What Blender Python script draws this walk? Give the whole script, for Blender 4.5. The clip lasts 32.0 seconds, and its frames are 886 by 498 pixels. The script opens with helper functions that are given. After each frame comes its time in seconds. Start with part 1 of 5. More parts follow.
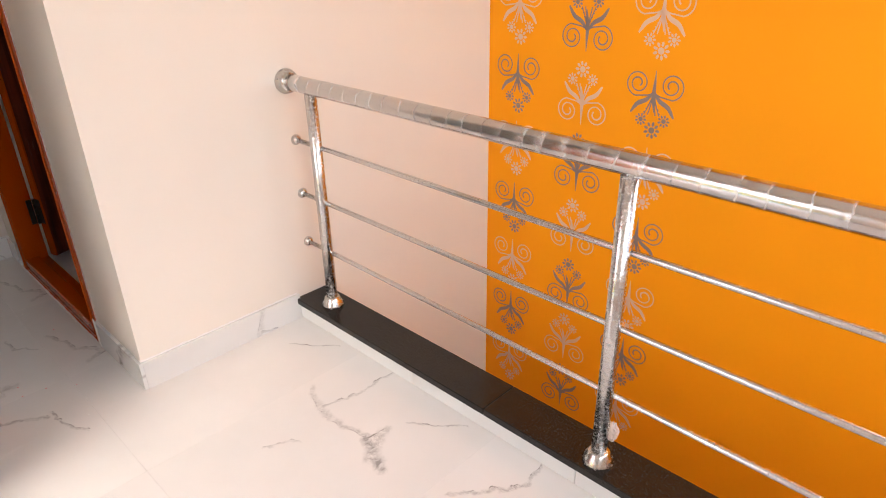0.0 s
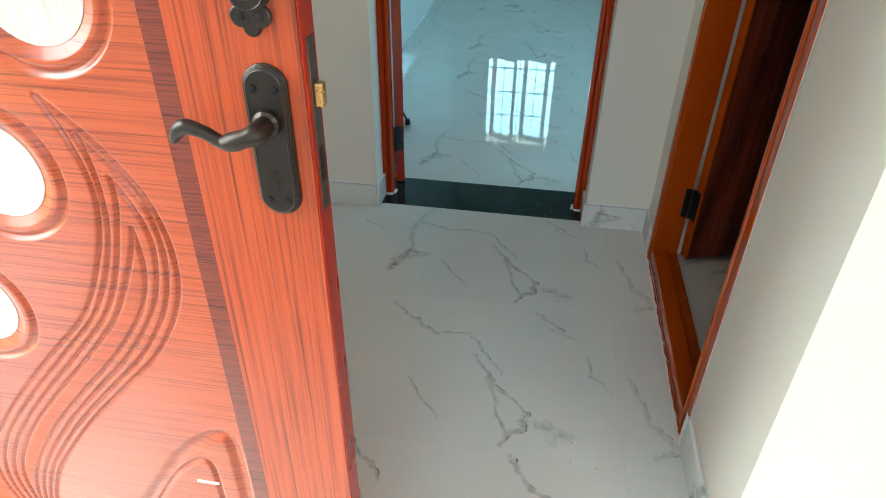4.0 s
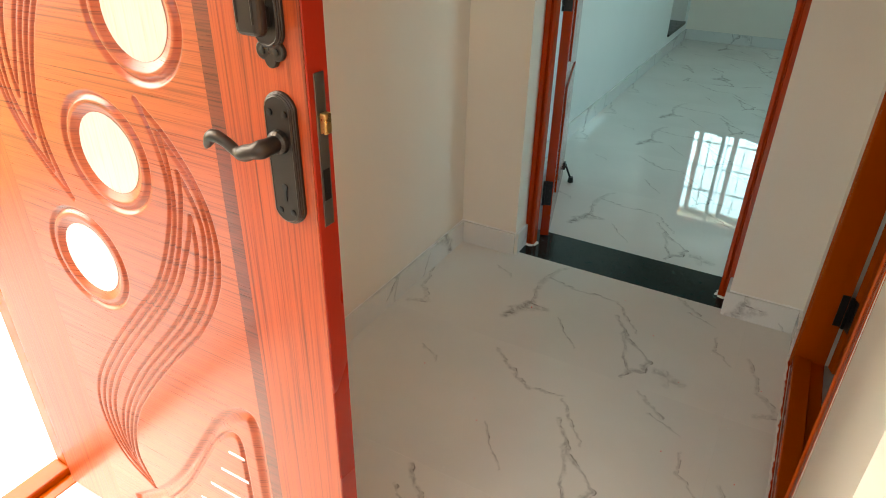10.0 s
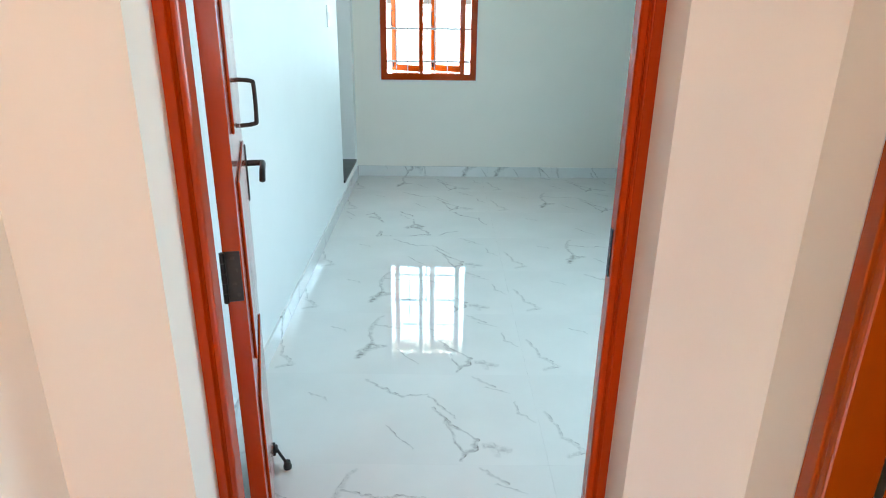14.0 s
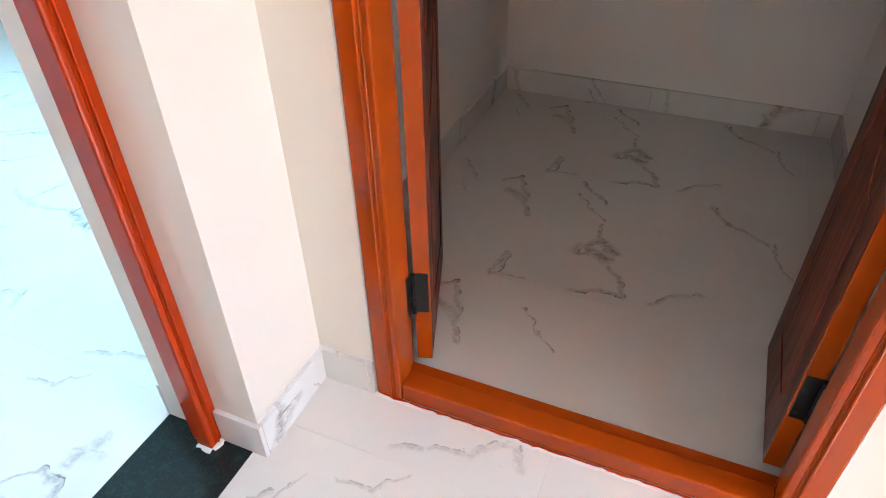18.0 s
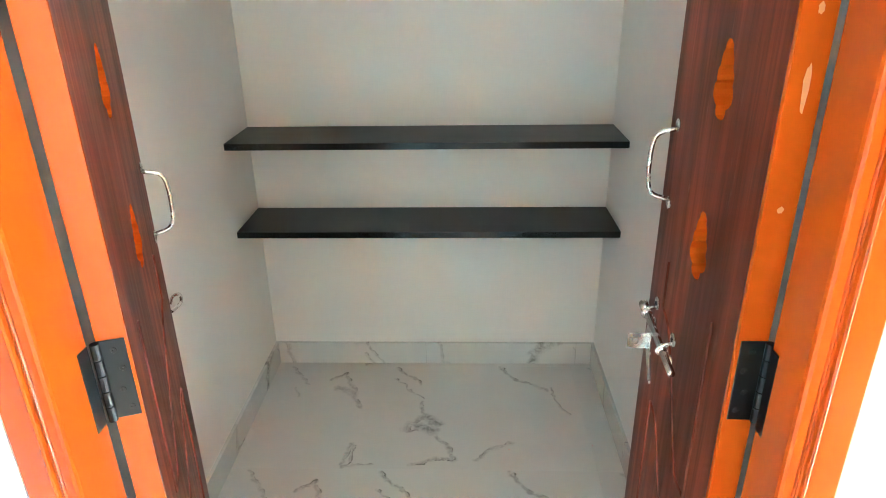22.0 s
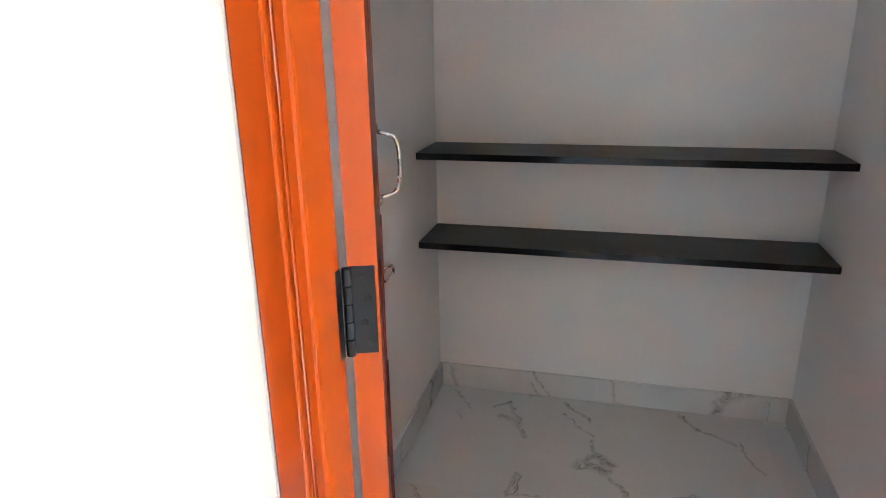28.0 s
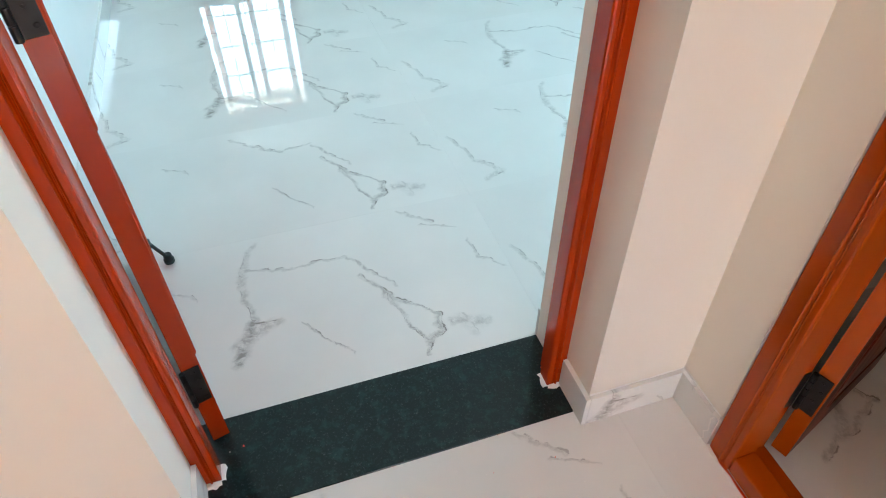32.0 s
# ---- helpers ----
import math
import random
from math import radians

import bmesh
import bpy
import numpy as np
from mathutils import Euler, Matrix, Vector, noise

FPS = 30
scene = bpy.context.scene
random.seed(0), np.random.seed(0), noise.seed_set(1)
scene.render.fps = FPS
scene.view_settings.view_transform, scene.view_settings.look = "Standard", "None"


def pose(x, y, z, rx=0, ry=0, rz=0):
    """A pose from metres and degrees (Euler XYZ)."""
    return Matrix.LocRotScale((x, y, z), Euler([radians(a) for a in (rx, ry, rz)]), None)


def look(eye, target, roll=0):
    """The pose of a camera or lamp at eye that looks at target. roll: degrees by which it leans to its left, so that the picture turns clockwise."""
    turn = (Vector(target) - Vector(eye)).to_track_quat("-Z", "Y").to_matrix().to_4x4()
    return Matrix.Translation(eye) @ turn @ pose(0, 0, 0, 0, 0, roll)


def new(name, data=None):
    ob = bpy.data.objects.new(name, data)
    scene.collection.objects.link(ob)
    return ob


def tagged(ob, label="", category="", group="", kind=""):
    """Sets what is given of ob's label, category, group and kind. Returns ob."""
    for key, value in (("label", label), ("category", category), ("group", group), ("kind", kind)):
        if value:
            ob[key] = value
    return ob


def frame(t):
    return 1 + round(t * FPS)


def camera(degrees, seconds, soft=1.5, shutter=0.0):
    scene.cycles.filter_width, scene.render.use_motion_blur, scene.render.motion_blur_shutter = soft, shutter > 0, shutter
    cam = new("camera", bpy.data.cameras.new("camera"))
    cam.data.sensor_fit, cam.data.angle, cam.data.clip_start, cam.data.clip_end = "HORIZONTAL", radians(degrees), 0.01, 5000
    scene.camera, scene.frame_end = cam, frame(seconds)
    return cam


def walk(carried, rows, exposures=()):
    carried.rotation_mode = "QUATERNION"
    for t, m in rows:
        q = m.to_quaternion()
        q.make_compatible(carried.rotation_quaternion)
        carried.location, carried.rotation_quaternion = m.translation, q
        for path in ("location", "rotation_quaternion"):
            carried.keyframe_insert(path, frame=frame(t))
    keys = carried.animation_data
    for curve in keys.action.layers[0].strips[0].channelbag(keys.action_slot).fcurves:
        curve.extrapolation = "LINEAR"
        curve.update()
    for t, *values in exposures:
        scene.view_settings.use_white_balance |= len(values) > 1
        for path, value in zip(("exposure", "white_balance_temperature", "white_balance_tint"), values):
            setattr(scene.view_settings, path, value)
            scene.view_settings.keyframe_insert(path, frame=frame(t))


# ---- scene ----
cam = camera(68.8, 32.0, 1.0)

# the walk: seconds, eye, aim, roll
PATH = [
    (0, (-0.514, -3.215, 1.267), (0.765, -1.953, 0.39), -1.2),
    (0.5, (-0.526, -3.042, 1.249), (0.592, -1.747, 0.213), -1.1),
    (1, (-0.476, -2.894, 1.253), (0.459, -1.503, 0.162), -0.8),
    (1.5, (-0.46, -2.789, 1.276), (0.233, -1.276, 0.167), -0.4),
    (2, (-0.484, -2.64, 1.285), (0.01, -1.056, 0.168), -0.3),
    (2.5, (-0.486, -2.509, 1.304), (-0.138, -0.891, 0.182), -0.0),
    (3, (-0.451, -2.356, 1.322), (-0.218, -0.723, 0.191), 0.2),
    (3.3, (-0.431, -2.278, 1.335), (-0.325, -0.63, 0.207), 0.1),
    (3.5, (-0.437, -2.246, 1.336), (-0.434, -0.592, 0.211), 0.9),
    (4, (-0.448, -2.226, 1.335), (-0.702, -0.587, 0.218), 0.8),
    (4.5, (-0.529, -2.261, 1.37), (-0.883, -0.641, 0.251), 1.0),
    (6.5, (-0.54, -2.33, 1.406), (-1.267, -0.709, 0.487), 0.1),
    (7, (-0.479, -2.406, 1.373), (-1.503, -0.932, 0.491), 0.7),
    (7.5, (-0.473, -2.428, 1.356), (-1.751, -1.170, 0.471), 1.2),
    (8, (-0.434, -2.380, 1.367), (-1.831, -1.264, 0.471), 1.0),
    (8.5, (-0.389, -2.285, 1.374), (-1.78, -1.174, 0.462), 1.1),
    (9, (-0.312, -2.251, 1.372), (-1.61, -1.042, 0.449), 1.1),
    (9.5, (-0.237, -2.217, 1.343), (-1.322, -0.824, 0.403), 0.8),
    (10, (-0.204, -2.188, 1.343), (-1.039, -0.663, 0.355), 1.2),
    (10.5, (-0.249, -2.155, 1.383), (-0.879, -0.547, 0.375), 1.2),
    (11, (-0.354, -2.117, 1.403), (-0.772, -0.447, 0.386), 1.3),
    (11.5, (-0.427, -1.979, 1.385), (-0.651, -0.27, 0.368), 1.2),
    (12, (-0.418, -1.743, 1.422), (-0.567, -0.042, 0.38), 0.4),
    (12.5, (-0.479, -1.604, 1.437), (-0.567, 0.126, 0.437), 0.6),
    (13, (-0.531, -1.438, 1.498), (-0.569, 0.319, 0.543), 0.4),
    (13.5, (-0.548, -1.229, 1.522), (-0.553, 0.585, 0.68), 0.7),
    (15.5, (-0.786, -0.587, 1.49), (-0.519, 1.340, 1.014), -0.2),
    (16, (-0.781, -0.593, 1.479), (-0.247, 1.261, 0.952), 0.3),
    (16.5, (-0.845, -0.636, 1.427), (0.050, 0.992, 0.686), 0.1),
    (17, (-0.864, -0.658, 1.357), (0.416, 0.572, 0.436), -0.1),
    (17.5, (-0.857, -0.695, 1.232), (0.594, 0.227, 0.21), -1.7),
    (18, (-0.832, -0.682, 1.169), (0.612, -0.041, -0.057), -1.2),
    (18.5, (-0.807, -0.687, 1.154), (0.574, -0.265, -0.231), -1.0),
    (19, (-0.763, -0.687, 1.187), (0.607, -0.399, -0.24), -0.9),
    (19.5, (-0.734, -0.67, 1.231), (0.659, -0.46, -0.188), -0.8),
    (20, (-0.7, -0.655, 1.288), (0.745, -0.484, -0.085), -0.7),
    (20.5, (-0.671, -0.632, 1.361), (0.888, -0.502, 0.115), -0.8),
    (21, (-0.638, -0.627, 1.403), (1.031, -0.515, 0.307), -0.4),
    (21.5, (-0.593, -0.628, 1.44), (1.162, -0.536, 0.485), -0.6),
    (22, (-0.548, -0.636, 1.472), (1.287, -0.568, 0.681), -0.9),
    (22.5, (-0.508, -0.651, 1.506), (1.37, -0.607, 0.82), -0.7),
    (23, (-0.472, -0.658, 1.538), (1.446, -0.634, 0.973), -0.7),
    (23.5, (-0.453, -0.661, 1.563), (1.493, -0.648, 1.1), -0.6),
    (24, (-0.446, -0.659, 1.59), (1.524, -0.661, 1.244), -0.7),
    (24.5, (-0.464, -0.645, 1.624), (1.518, -0.666, 1.355), -0.5),
    (26.5, (-0.513, -0.533, 1.569), (1.474, -0.36, 1.415), -1.0),
    (27, (-0.535, -0.474, 1.538), (1.434, -0.187, 1.332), -1.0),
    (27.5, (-0.561, -0.471, 1.392), (1.372, -0.061, 1.081), -0.9),
    (28, (-0.549, -0.485, 1.318), (1.291, 0.004, 0.706), -1.1),
    (28.5, (-0.583, -0.531, 1.274), (1.134, -0.005, 0.392), -1.2),
    (29, (-0.692, -0.587, 1.23), (0.927, -0.012, 0.205), -0.8),
    (29.5, (-0.77, -0.619, 1.185), (0.722, 0.089, 0.057), -0.8),
    (30, (-0.864, -0.708, 1.121), (0.446, 0.236, -0.059), -0.2),
    (30.4, (-0.848, -0.8, 1.122), (0.141, 0.389, -0.147), 0.3),
    (31, (-0.809, -0.784, 1.177), (-0.175, 0.52, -0.2), -0.0),
    (32, (-0.776, -0.659, 1.29), (-0.334, 0.722, -0.088), -0.6),
]
# seconds, stops, kelvin, tint
LIGHT = [
    (0, 1.65, 6200, 12), (1, 1.45, 6700, 14), (2, 1.4, 6500, 12), (3, 1.65, 6000, 10), (4, 2.2, 5300, -12), (4.5, 2.15, 5600, 0), (6.5, 1.7, 5800, 10), (7, 1.5, 5800, 11), (7.5, 1.0, 6300, 12), (8, 0.55, 7000, 14), (9, 0.6, 7800, 18), (9.5, 1.4, 7600, 10), (10, 2.15, 7000, 0), (11, 2.7, 5900, 0), (12, 3.1, 6200, 5), (13, 3.3, 5800, 9), (15.5, 3.15, 7500, 24), (16, 3.1, 7500, 25), (17, 3.45, 6700, 21), (18, 4.1, 5600, 10), (19, 4.0, 5900, 10), (20, 4.15, 5600, 6), (21, 4.95, 5300, 0), (22, 5.85, 5000, -12), (23, 6.4, 5050, -10), (24.5, 6.5, 5000, -6), (26.5, 6.35, 5000, -8), (27, 5.6, 5100, -2), (28, 4.95, 4950, 2), (29, 4.75, 5050, 0), (30, 3.9, 5400, 8), (31, 3.5, 6400, 14), (32, 3.3, 6400, 14),
]
walk(cam, [(t, look(eye, aim, roll)) for t, eye, aim, roll in PATH], LIGHT)

# ---- world and lights ----
world = bpy.data.worlds.new("overcast_sky")
world.use_nodes = True
scene.world = world
wn = world.node_tree
sky = wn.nodes.new("ShaderNodeTexSky")
sky.sky_type = "NISHITA"
sky.sun_disc = False
sky.sun_elevation = radians(47)
sky.sun_rotation = radians(250)
sky.dust_density = 4.0
wn.nodes["Background"].inputs[1].default_value = 0.15
wn.links.new(sky.outputs[0], wn.nodes["Background"].inputs[0])

sun_data = bpy.data.lights.new("sun", "SUN")
sun_data.energy = 2.3
sun_data.angle = radians(110)
sun_data.color = (1.0, 0.95, 0.88)
sun = new("sun", sun_data)
sun.matrix_world = look((-9, -5, 11), (0, 0, 0))

win_light = bpy.data.lights.new("window_daylight", "AREA")
win_light.shape = "RECTANGLE"
win_light.size, win_light.size_y = 1.7, 2.0
win_light.energy = 15
win_light.color = (0.58, 0.905, 1.0)
wl = new("window_daylight", win_light)
wl.matrix_world = look((-0.7, 5.75, 1.55), (-0.7, 4.0, 1.45))

# fill light behind the landing, through an unseen opening added in the south wall
st_light = bpy.data.lights.new("landing_fill", "AREA")
st_light.shape = "RECTANGLE"
st_light.size, st_light.size_y = 2.5, 1.55
st_light.energy = 1.9
st_light.color = (1.0, 0.95, 0.87)
sl = new("landing_fill", st_light)
sl.matrix_world = look((0.15, -4.42, 1.73), (0.0, 0.0, 1.2))

# fill lamp in an unseen opening added to the orange wall, brightens the store
ew_light = bpy.data.lights.new("stairwell_fill", "AREA")
ew_light.shape = "RECTANGLE"
ew_light.size, ew_light.size_y = 1.1, 1.5
ew_light.energy = 8.6
ew_light.color = (1.0, 0.96, 0.90)
ew = new("stairwell_fill", ew_light)
ew.matrix_world = look((1.80, -3.65, 1.75), (0.0, -3.65, 1.75))

# daylight through the side window of the bedroom
sw_light = bpy.data.lights.new("side_window_daylight", "AREA")
sw_light.shape = "RECTANGLE"
sw_light.size, sw_light.size_y = 1.4, 1.2
sw_light.energy = 5.5
sw_light.color = (0.58, 0.905, 1.0)
sw = new("side_window_daylight", sw_light)
sw.matrix_world = look((1.80, 1.45, 1.5), (0.0, 1.6, 1.0))

# ---- materials ----
def apply(n, props):
    if "operation" in props:
        n.operation = props["operation"]
    if "use_clamp" in props:
        n.use_clamp = props["use_clamp"]
    if "data_type" in props:
        n.data_type = props["data_type"]
    if "vector_type" in props:
        n.vector_type = props["vector_type"]
    if "interpolation_type" in props:
        n.interpolation_type = props["interpolation_type"]


class N:
    """A small node builder for one material."""

    def __init__(self, name):
        self.m = bpy.data.materials.new(name)
        self.m.use_nodes = True
        self.t = self.m.node_tree
        self.b = self.t.nodes["Principled BSDF"]

    def add(self, kind, ins=(), **props):
        n = self.t.nodes.new("ShaderNode" + kind)
        apply(n, props)
        for k, v in dict(ins).items():
            self.put(n, k, v)
        return n

    def put(self, n, k, v):
        if isinstance(v, bpy.types.NodeSocket):
            self.t.links.new(v, n.inputs[k])
        else:
            n.inputs[k].default_value = v

    def math(self, op, a, b=0.0, c=0.0, clamp=False):
        n = self.add("Math", {0: a, 1: b, 2: c}, operation=op, use_clamp=clamp)
        return n.outputs[0]

    def coord(self, scale=(1, 1, 1), kind="Object"):
        c = self.add("TexCoord")
        return self.add("Mapping", {0: c.outputs[kind], 3: scale}).outputs[0]

    def noise(self, vec, scale, detail=4.0, rough=0.55):
        return self.add("TexNoise", {"Vector": vec, "Scale": scale, "Detail": detail, "Roughness": rough}).outputs[0]

    def ramp(self, f, a, b, lo=0.0, hi=1.0):
        r = self.add("MapRange", {0: f, 1: lo, 2: hi, 3: a, 4: b})
        return r.outputs[0]

    def mix(self, f, a, b):
        n = self.add("Mix", data_type="RGBA")
        for i, v in ((0, f), (6, a), (7, b)):
            self.put(n, i, (*v, 1) if isinstance(v, tuple) and len(v) == 3 else v)
        return n.outputs[2]

    def bump(self, h, strength=0.3, dist=0.002):
        n = self.add("Bump", {"Strength": strength, "Distance": dist, "Height": h})
        self.put(self.b, "Normal", n.outputs[0])

    def set(self, **kw):
        for k, v in kw.items():
            k = k.replace("_", " ")
            self.put(self.b, k, (*v, 1) if isinstance(v, tuple) and len(v) == 3 else v)
        return self


def paint(name, col, rough=0.6, var=0.05, bump=0.12, spec=0.35):
    n = N(name)
    v = n.coord()
    big = n.noise(v, 1.3, 3)
    fine = n.noise(v, 190, 3)
    dark = tuple(c * (1 - var) for c in col)
    n.set(Base_Color=n.mix(n.ramp(big, 0, 1, 0.3, 0.7), dark, col), Roughness=rough, Specular_IOR_Level=spec)
    n.bump(fine, bump, 0.0015)
    return n.m


def enamel(name, col, rough=0.13):
    """Brushed gloss enamel on wood: faint brush lines and sags, slightly uneven colour."""
    n = N(name)
    c = n.coord()
    spot = n.noise(c, 2.5, 3)
    brush = n.noise(n.coord((1, 1, 0.06)), 120, 3)
    dark = tuple(k * 0.88 for k in col)
    n.set(Base_Color=n.mix(n.ramp(spot, 0, 1, 0.3, 0.7), dark, col), Roughness=n.ramp(spot, rough - 0.06, rough + 0.03, 0.3, 0.7), Specular_IOR_Level=0.3)
    sag = n.noise(n.coord((1, 1, 0.45)), 26, 3, 0.6)
    n.bump(n.math("ADD", n.math("MULTIPLY", sag, 2.2), n.math("MULTIPLY", brush, 0.6)), 0.16, 0.0015)
    return n.m


def wood(name, a, b, c, scale=(1, 1, 1), rough=0.35, fig=9.0, kind="Object", coat=0.3):
    """Streaked veneer: the grain runs along the axis with the small scale."""
    n = N(name)
    v = n.coord(scale, kind)
    w = n.noise(v, fig, 6, 0.6)
    f = n.noise(v, fig * 3.6, 5, 0.72)
    s = n.math("MULTIPLY_ADD", f, 0.75, n.math("MULTIPLY", w, 0.45))
    col = n.mix(n.ramp(s, 0, 1, 0.42, 0.62), a, b)
    col = n.mix(n.ramp(n.noise(v, fig * 2.2, 5, 0.6), 0, 0.9, 0.50, 0.68), col, c)
    n.set(Base_Color=col, Roughness=n.ramp(f, rough - 0.05, rough + 0.1, 0.3, 0.7))
    n.put(n.b, "Coat Weight", coat)
    n.put(n.b, "Coat Roughness", 0.12 if coat < 0.5 else 0.3)
    n.bump(f, 0.12, 0.001)
    return n.m


def metal(name, col, rough=0.3, metallic=1.0, bumpy=0.05):
    n = N(name)
    f = n.noise(n.coord(), 90, 3)
    n.set(Base_Color=n.mix(f, tuple(c * 0.8 for c in col), col), Metallic=metallic, Roughness=n.ramp(f, rough - 0.08, rough + 0.08, 0.3, 0.7))
    n.bump(f, bumpy, 0.001)
    return n.m


def film_steel(name, axis, turns=26.0, thick=1.0, rough=0.24):
    """Steel tube still wound in clear stretch film: uneven laps, creases, a dull sheen."""
    n = N(name)
    c = n.coord()
    s = n.add("SeparateXYZ", {0: c})
    along = s.outputs[axis]
    turn = n.math("ARCTAN2", s.outputs[(axis + 1) % 3], s.outputs[(axis + 2) % 3])
    warp = n.math("MULTIPLY_ADD", n.noise(c, 9, 4, 0.6), 0.9 / turns, along)
    ph = n.math("MULTIPLY_ADD", warp, turns, n.math("MULTIPLY", turn, 0.1592))
    lap = n.math("FRACT", ph)
    fine = n.noise(n.coord((6, 6, 6)), 24, 5, 0.75)
    patch = n.ramp(n.noise(c, 3.2, 2), 0.1, 1, 0.40, 0.62)
    haze = n.math("MULTIPLY", n.math("MULTIPLY", n.ramp(lap, 1, 0, 0.05, 0.55), patch), n.ramp(fine, 0.25, 1, 0.38, 0.62), clamp=True)
    haze = n.math("MULTIPLY", haze, thick)
    rim = n.math("MULTIPLY", n.ramp(lap, 1, 0, 0.0, 0.14), n.ramp(fine, 0.2, 1, 0.40, 0.60), clamp=True)
    haze = n.math("MAXIMUM", haze, n.math("MULTIPLY", rim, thick))
    col = n.mix(n.math("MULTIPLY", haze, 0.75), (0.56, 0.545, 0.53), (0.95, 0.92, 0.90))
    n.set(Base_Color=col, Metallic=n.ramp(haze, 1.0, 0.35), Roughness=n.ramp(fine, rough - 0.09, rough + 0.07, 0.3, 0.7))
    n.bump(n.math("MULTIPLY_ADD", fine, 0.5, n.math("MULTIPLY", haze, 1.0)), 0.2, 0.0012)
    return n.m


# the printed vein of one 1.19 x 0.592 m porcelain tile: x0, y0, x1, y1, width, strength
VEINS = [
    (0.432, 0.452, 0.479, 0.33, 0.016, 0.8), (0.479, 0.33, 0.553, 0.342, 0.011, 0.9), (0.44, 0.40, 0.52, 0.345, 0.022, 0.5),
    (0.479, 0.325, 0.456, 0.236, 0.008, 0.7), (0.456, 0.236, 0.457, 0.138, 0.010, 0.6), (0.457, 0.138, 0.50, 0.028, 0.010, 0.5),
    (0.462, 0.129, 0.611, 0.158, 0.005, 0.7), (0.611, 0.158, 0.755, 0.156, 0.005, 0.8), (0.76, 0.165, 0.872, 0.315, 0.005, 0.8),
    (0.60, 0.375, 0.707, 0.51, 0.0032, 0.9), (0.787, 0.245, 0.828, 0.33, 0.007, 1.0), (0.828, 0.33, 0.888, 0.382, 0.009, 0.9),
    (0.888, 0.382, 0.942, 0.45, 0.005, 0.8), (0.942, 0.45, 0.944, 0.515, 0.008, 1.0), (0.944, 0.515, 0.905, 0.537, 0.010, 1.0),
    (0.895, 0.53, 0.856, 0.455, 0.006, 1.0), (0.856, 0.455, 0.83, 0.345, 0.006, 0.7), (0.90, 0.535, 0.883, 0.578, 0.005, 1.0),
    (0.965, 0.487, 1.05, 0.503, 0.017, 0.45), (1.0, 0.47, 1.02, 0.53, 0.012, 0.35), (0.033, 0.264, 0.088, 0.424, 0.006, 0.6),
    (0.088, 0.424, 0.15, 0.519, 0.009, 0.6), (0.15, 0.519, 0.086, 0.547, 0.010, 0.6), (0.262, 0.143, 0.348, 0.206, 0.004, 0.6),
    (1.0, 0.095, 1.10, 0.135, 0.0035, 0.6), (0.95, 0.016, 1.04, 0.095, 0.004, 0.6), (0.491, 0.042, 0.56, 0.112, 0.006, 0.8),
    (0.56, 0.112, 0.661, 0.169, 0.007, 0.9), (0.661, 0.169, 0.755, 0.146, 0.005, 0.8), (1.12, 0.2, 1.118, 0.28, 0.004, 0.6),
    (1.118, 0.28, 1.185, 0.335, 0.005, 0.6),
]


VEINS_B = [
    (0.614, 0.245, 0.628, 0.340, 0.009, 0.9), (0.622, 0.330, 0.563, 0.402, 0.012, 1.0), (0.632, 0.320, 0.672, 0.368, 0.020, 0.75), (0.600, 0.385, 0.650, 0.400, 0.022, 0.8),
    (0.563, 0.405, 0.600, 0.402, 0.006, 1.0), (0.645, 0.34, 0.66, 0.40, 0.022, 0.6), (0.676, 0.425, 0.712, 0.478, 0.008, 1.0), (0.712, 0.478, 0.742, 0.538, 0.010, 1.0), (0.742, 0.538, 0.660, 0.553, 0.006, 1.0), (0.660, 0.553, 0.586, 0.580, 0.006, 0.9),
    (0.797, 0.538, 0.858, 0.482, 0.006, 0.8), (0.858, 0.482, 0.916, 0.458, 0.010, 0.7), (0.389, 0.476, 0.368, 0.572, 0.008, 0.8), (0.395, 0.48, 0.392, 0.560, 0.005, 0.8),
    (0.368, 0.576, 0.390, 0.567, 0.008, 0.9), (0.40, 0.572, 0.462, 0.564, 0.004, 0.7), (0.914, 0.005, 0.972, 0.085, 0.007, 1.0), (0.972, 0.085, 1.080, 0.150, 0.007, 0.9),
    (1.102, 0.137, 1.114, 0.245, 0.005, 0.9), (1.114, 0.245, 1.142, 0.306, 0.005, 0.7), (0.074, 0.01, 0.166, 0.13, 0.006, 0.6), (0.494, 0.005, 0.600, 0.125, 0.007, 1.0),
    (0.499, 0.090, 0.612, 0.222, 0.0034, 0.8), (0.236, 0.094, 0.300, 0.050, 0.007, 1.0), (0.300, 0.055, 0.336, 0.140, 0.008, 0.9), (0.336, 0.140, 0.384, 0.262, 0.008, 0.8), (0.28, 0.15, 0.35, 0.20, 0.020, 0.5),
    (0.118, 0.155, 0.145, 0.21, 0.005, 0.5),
]


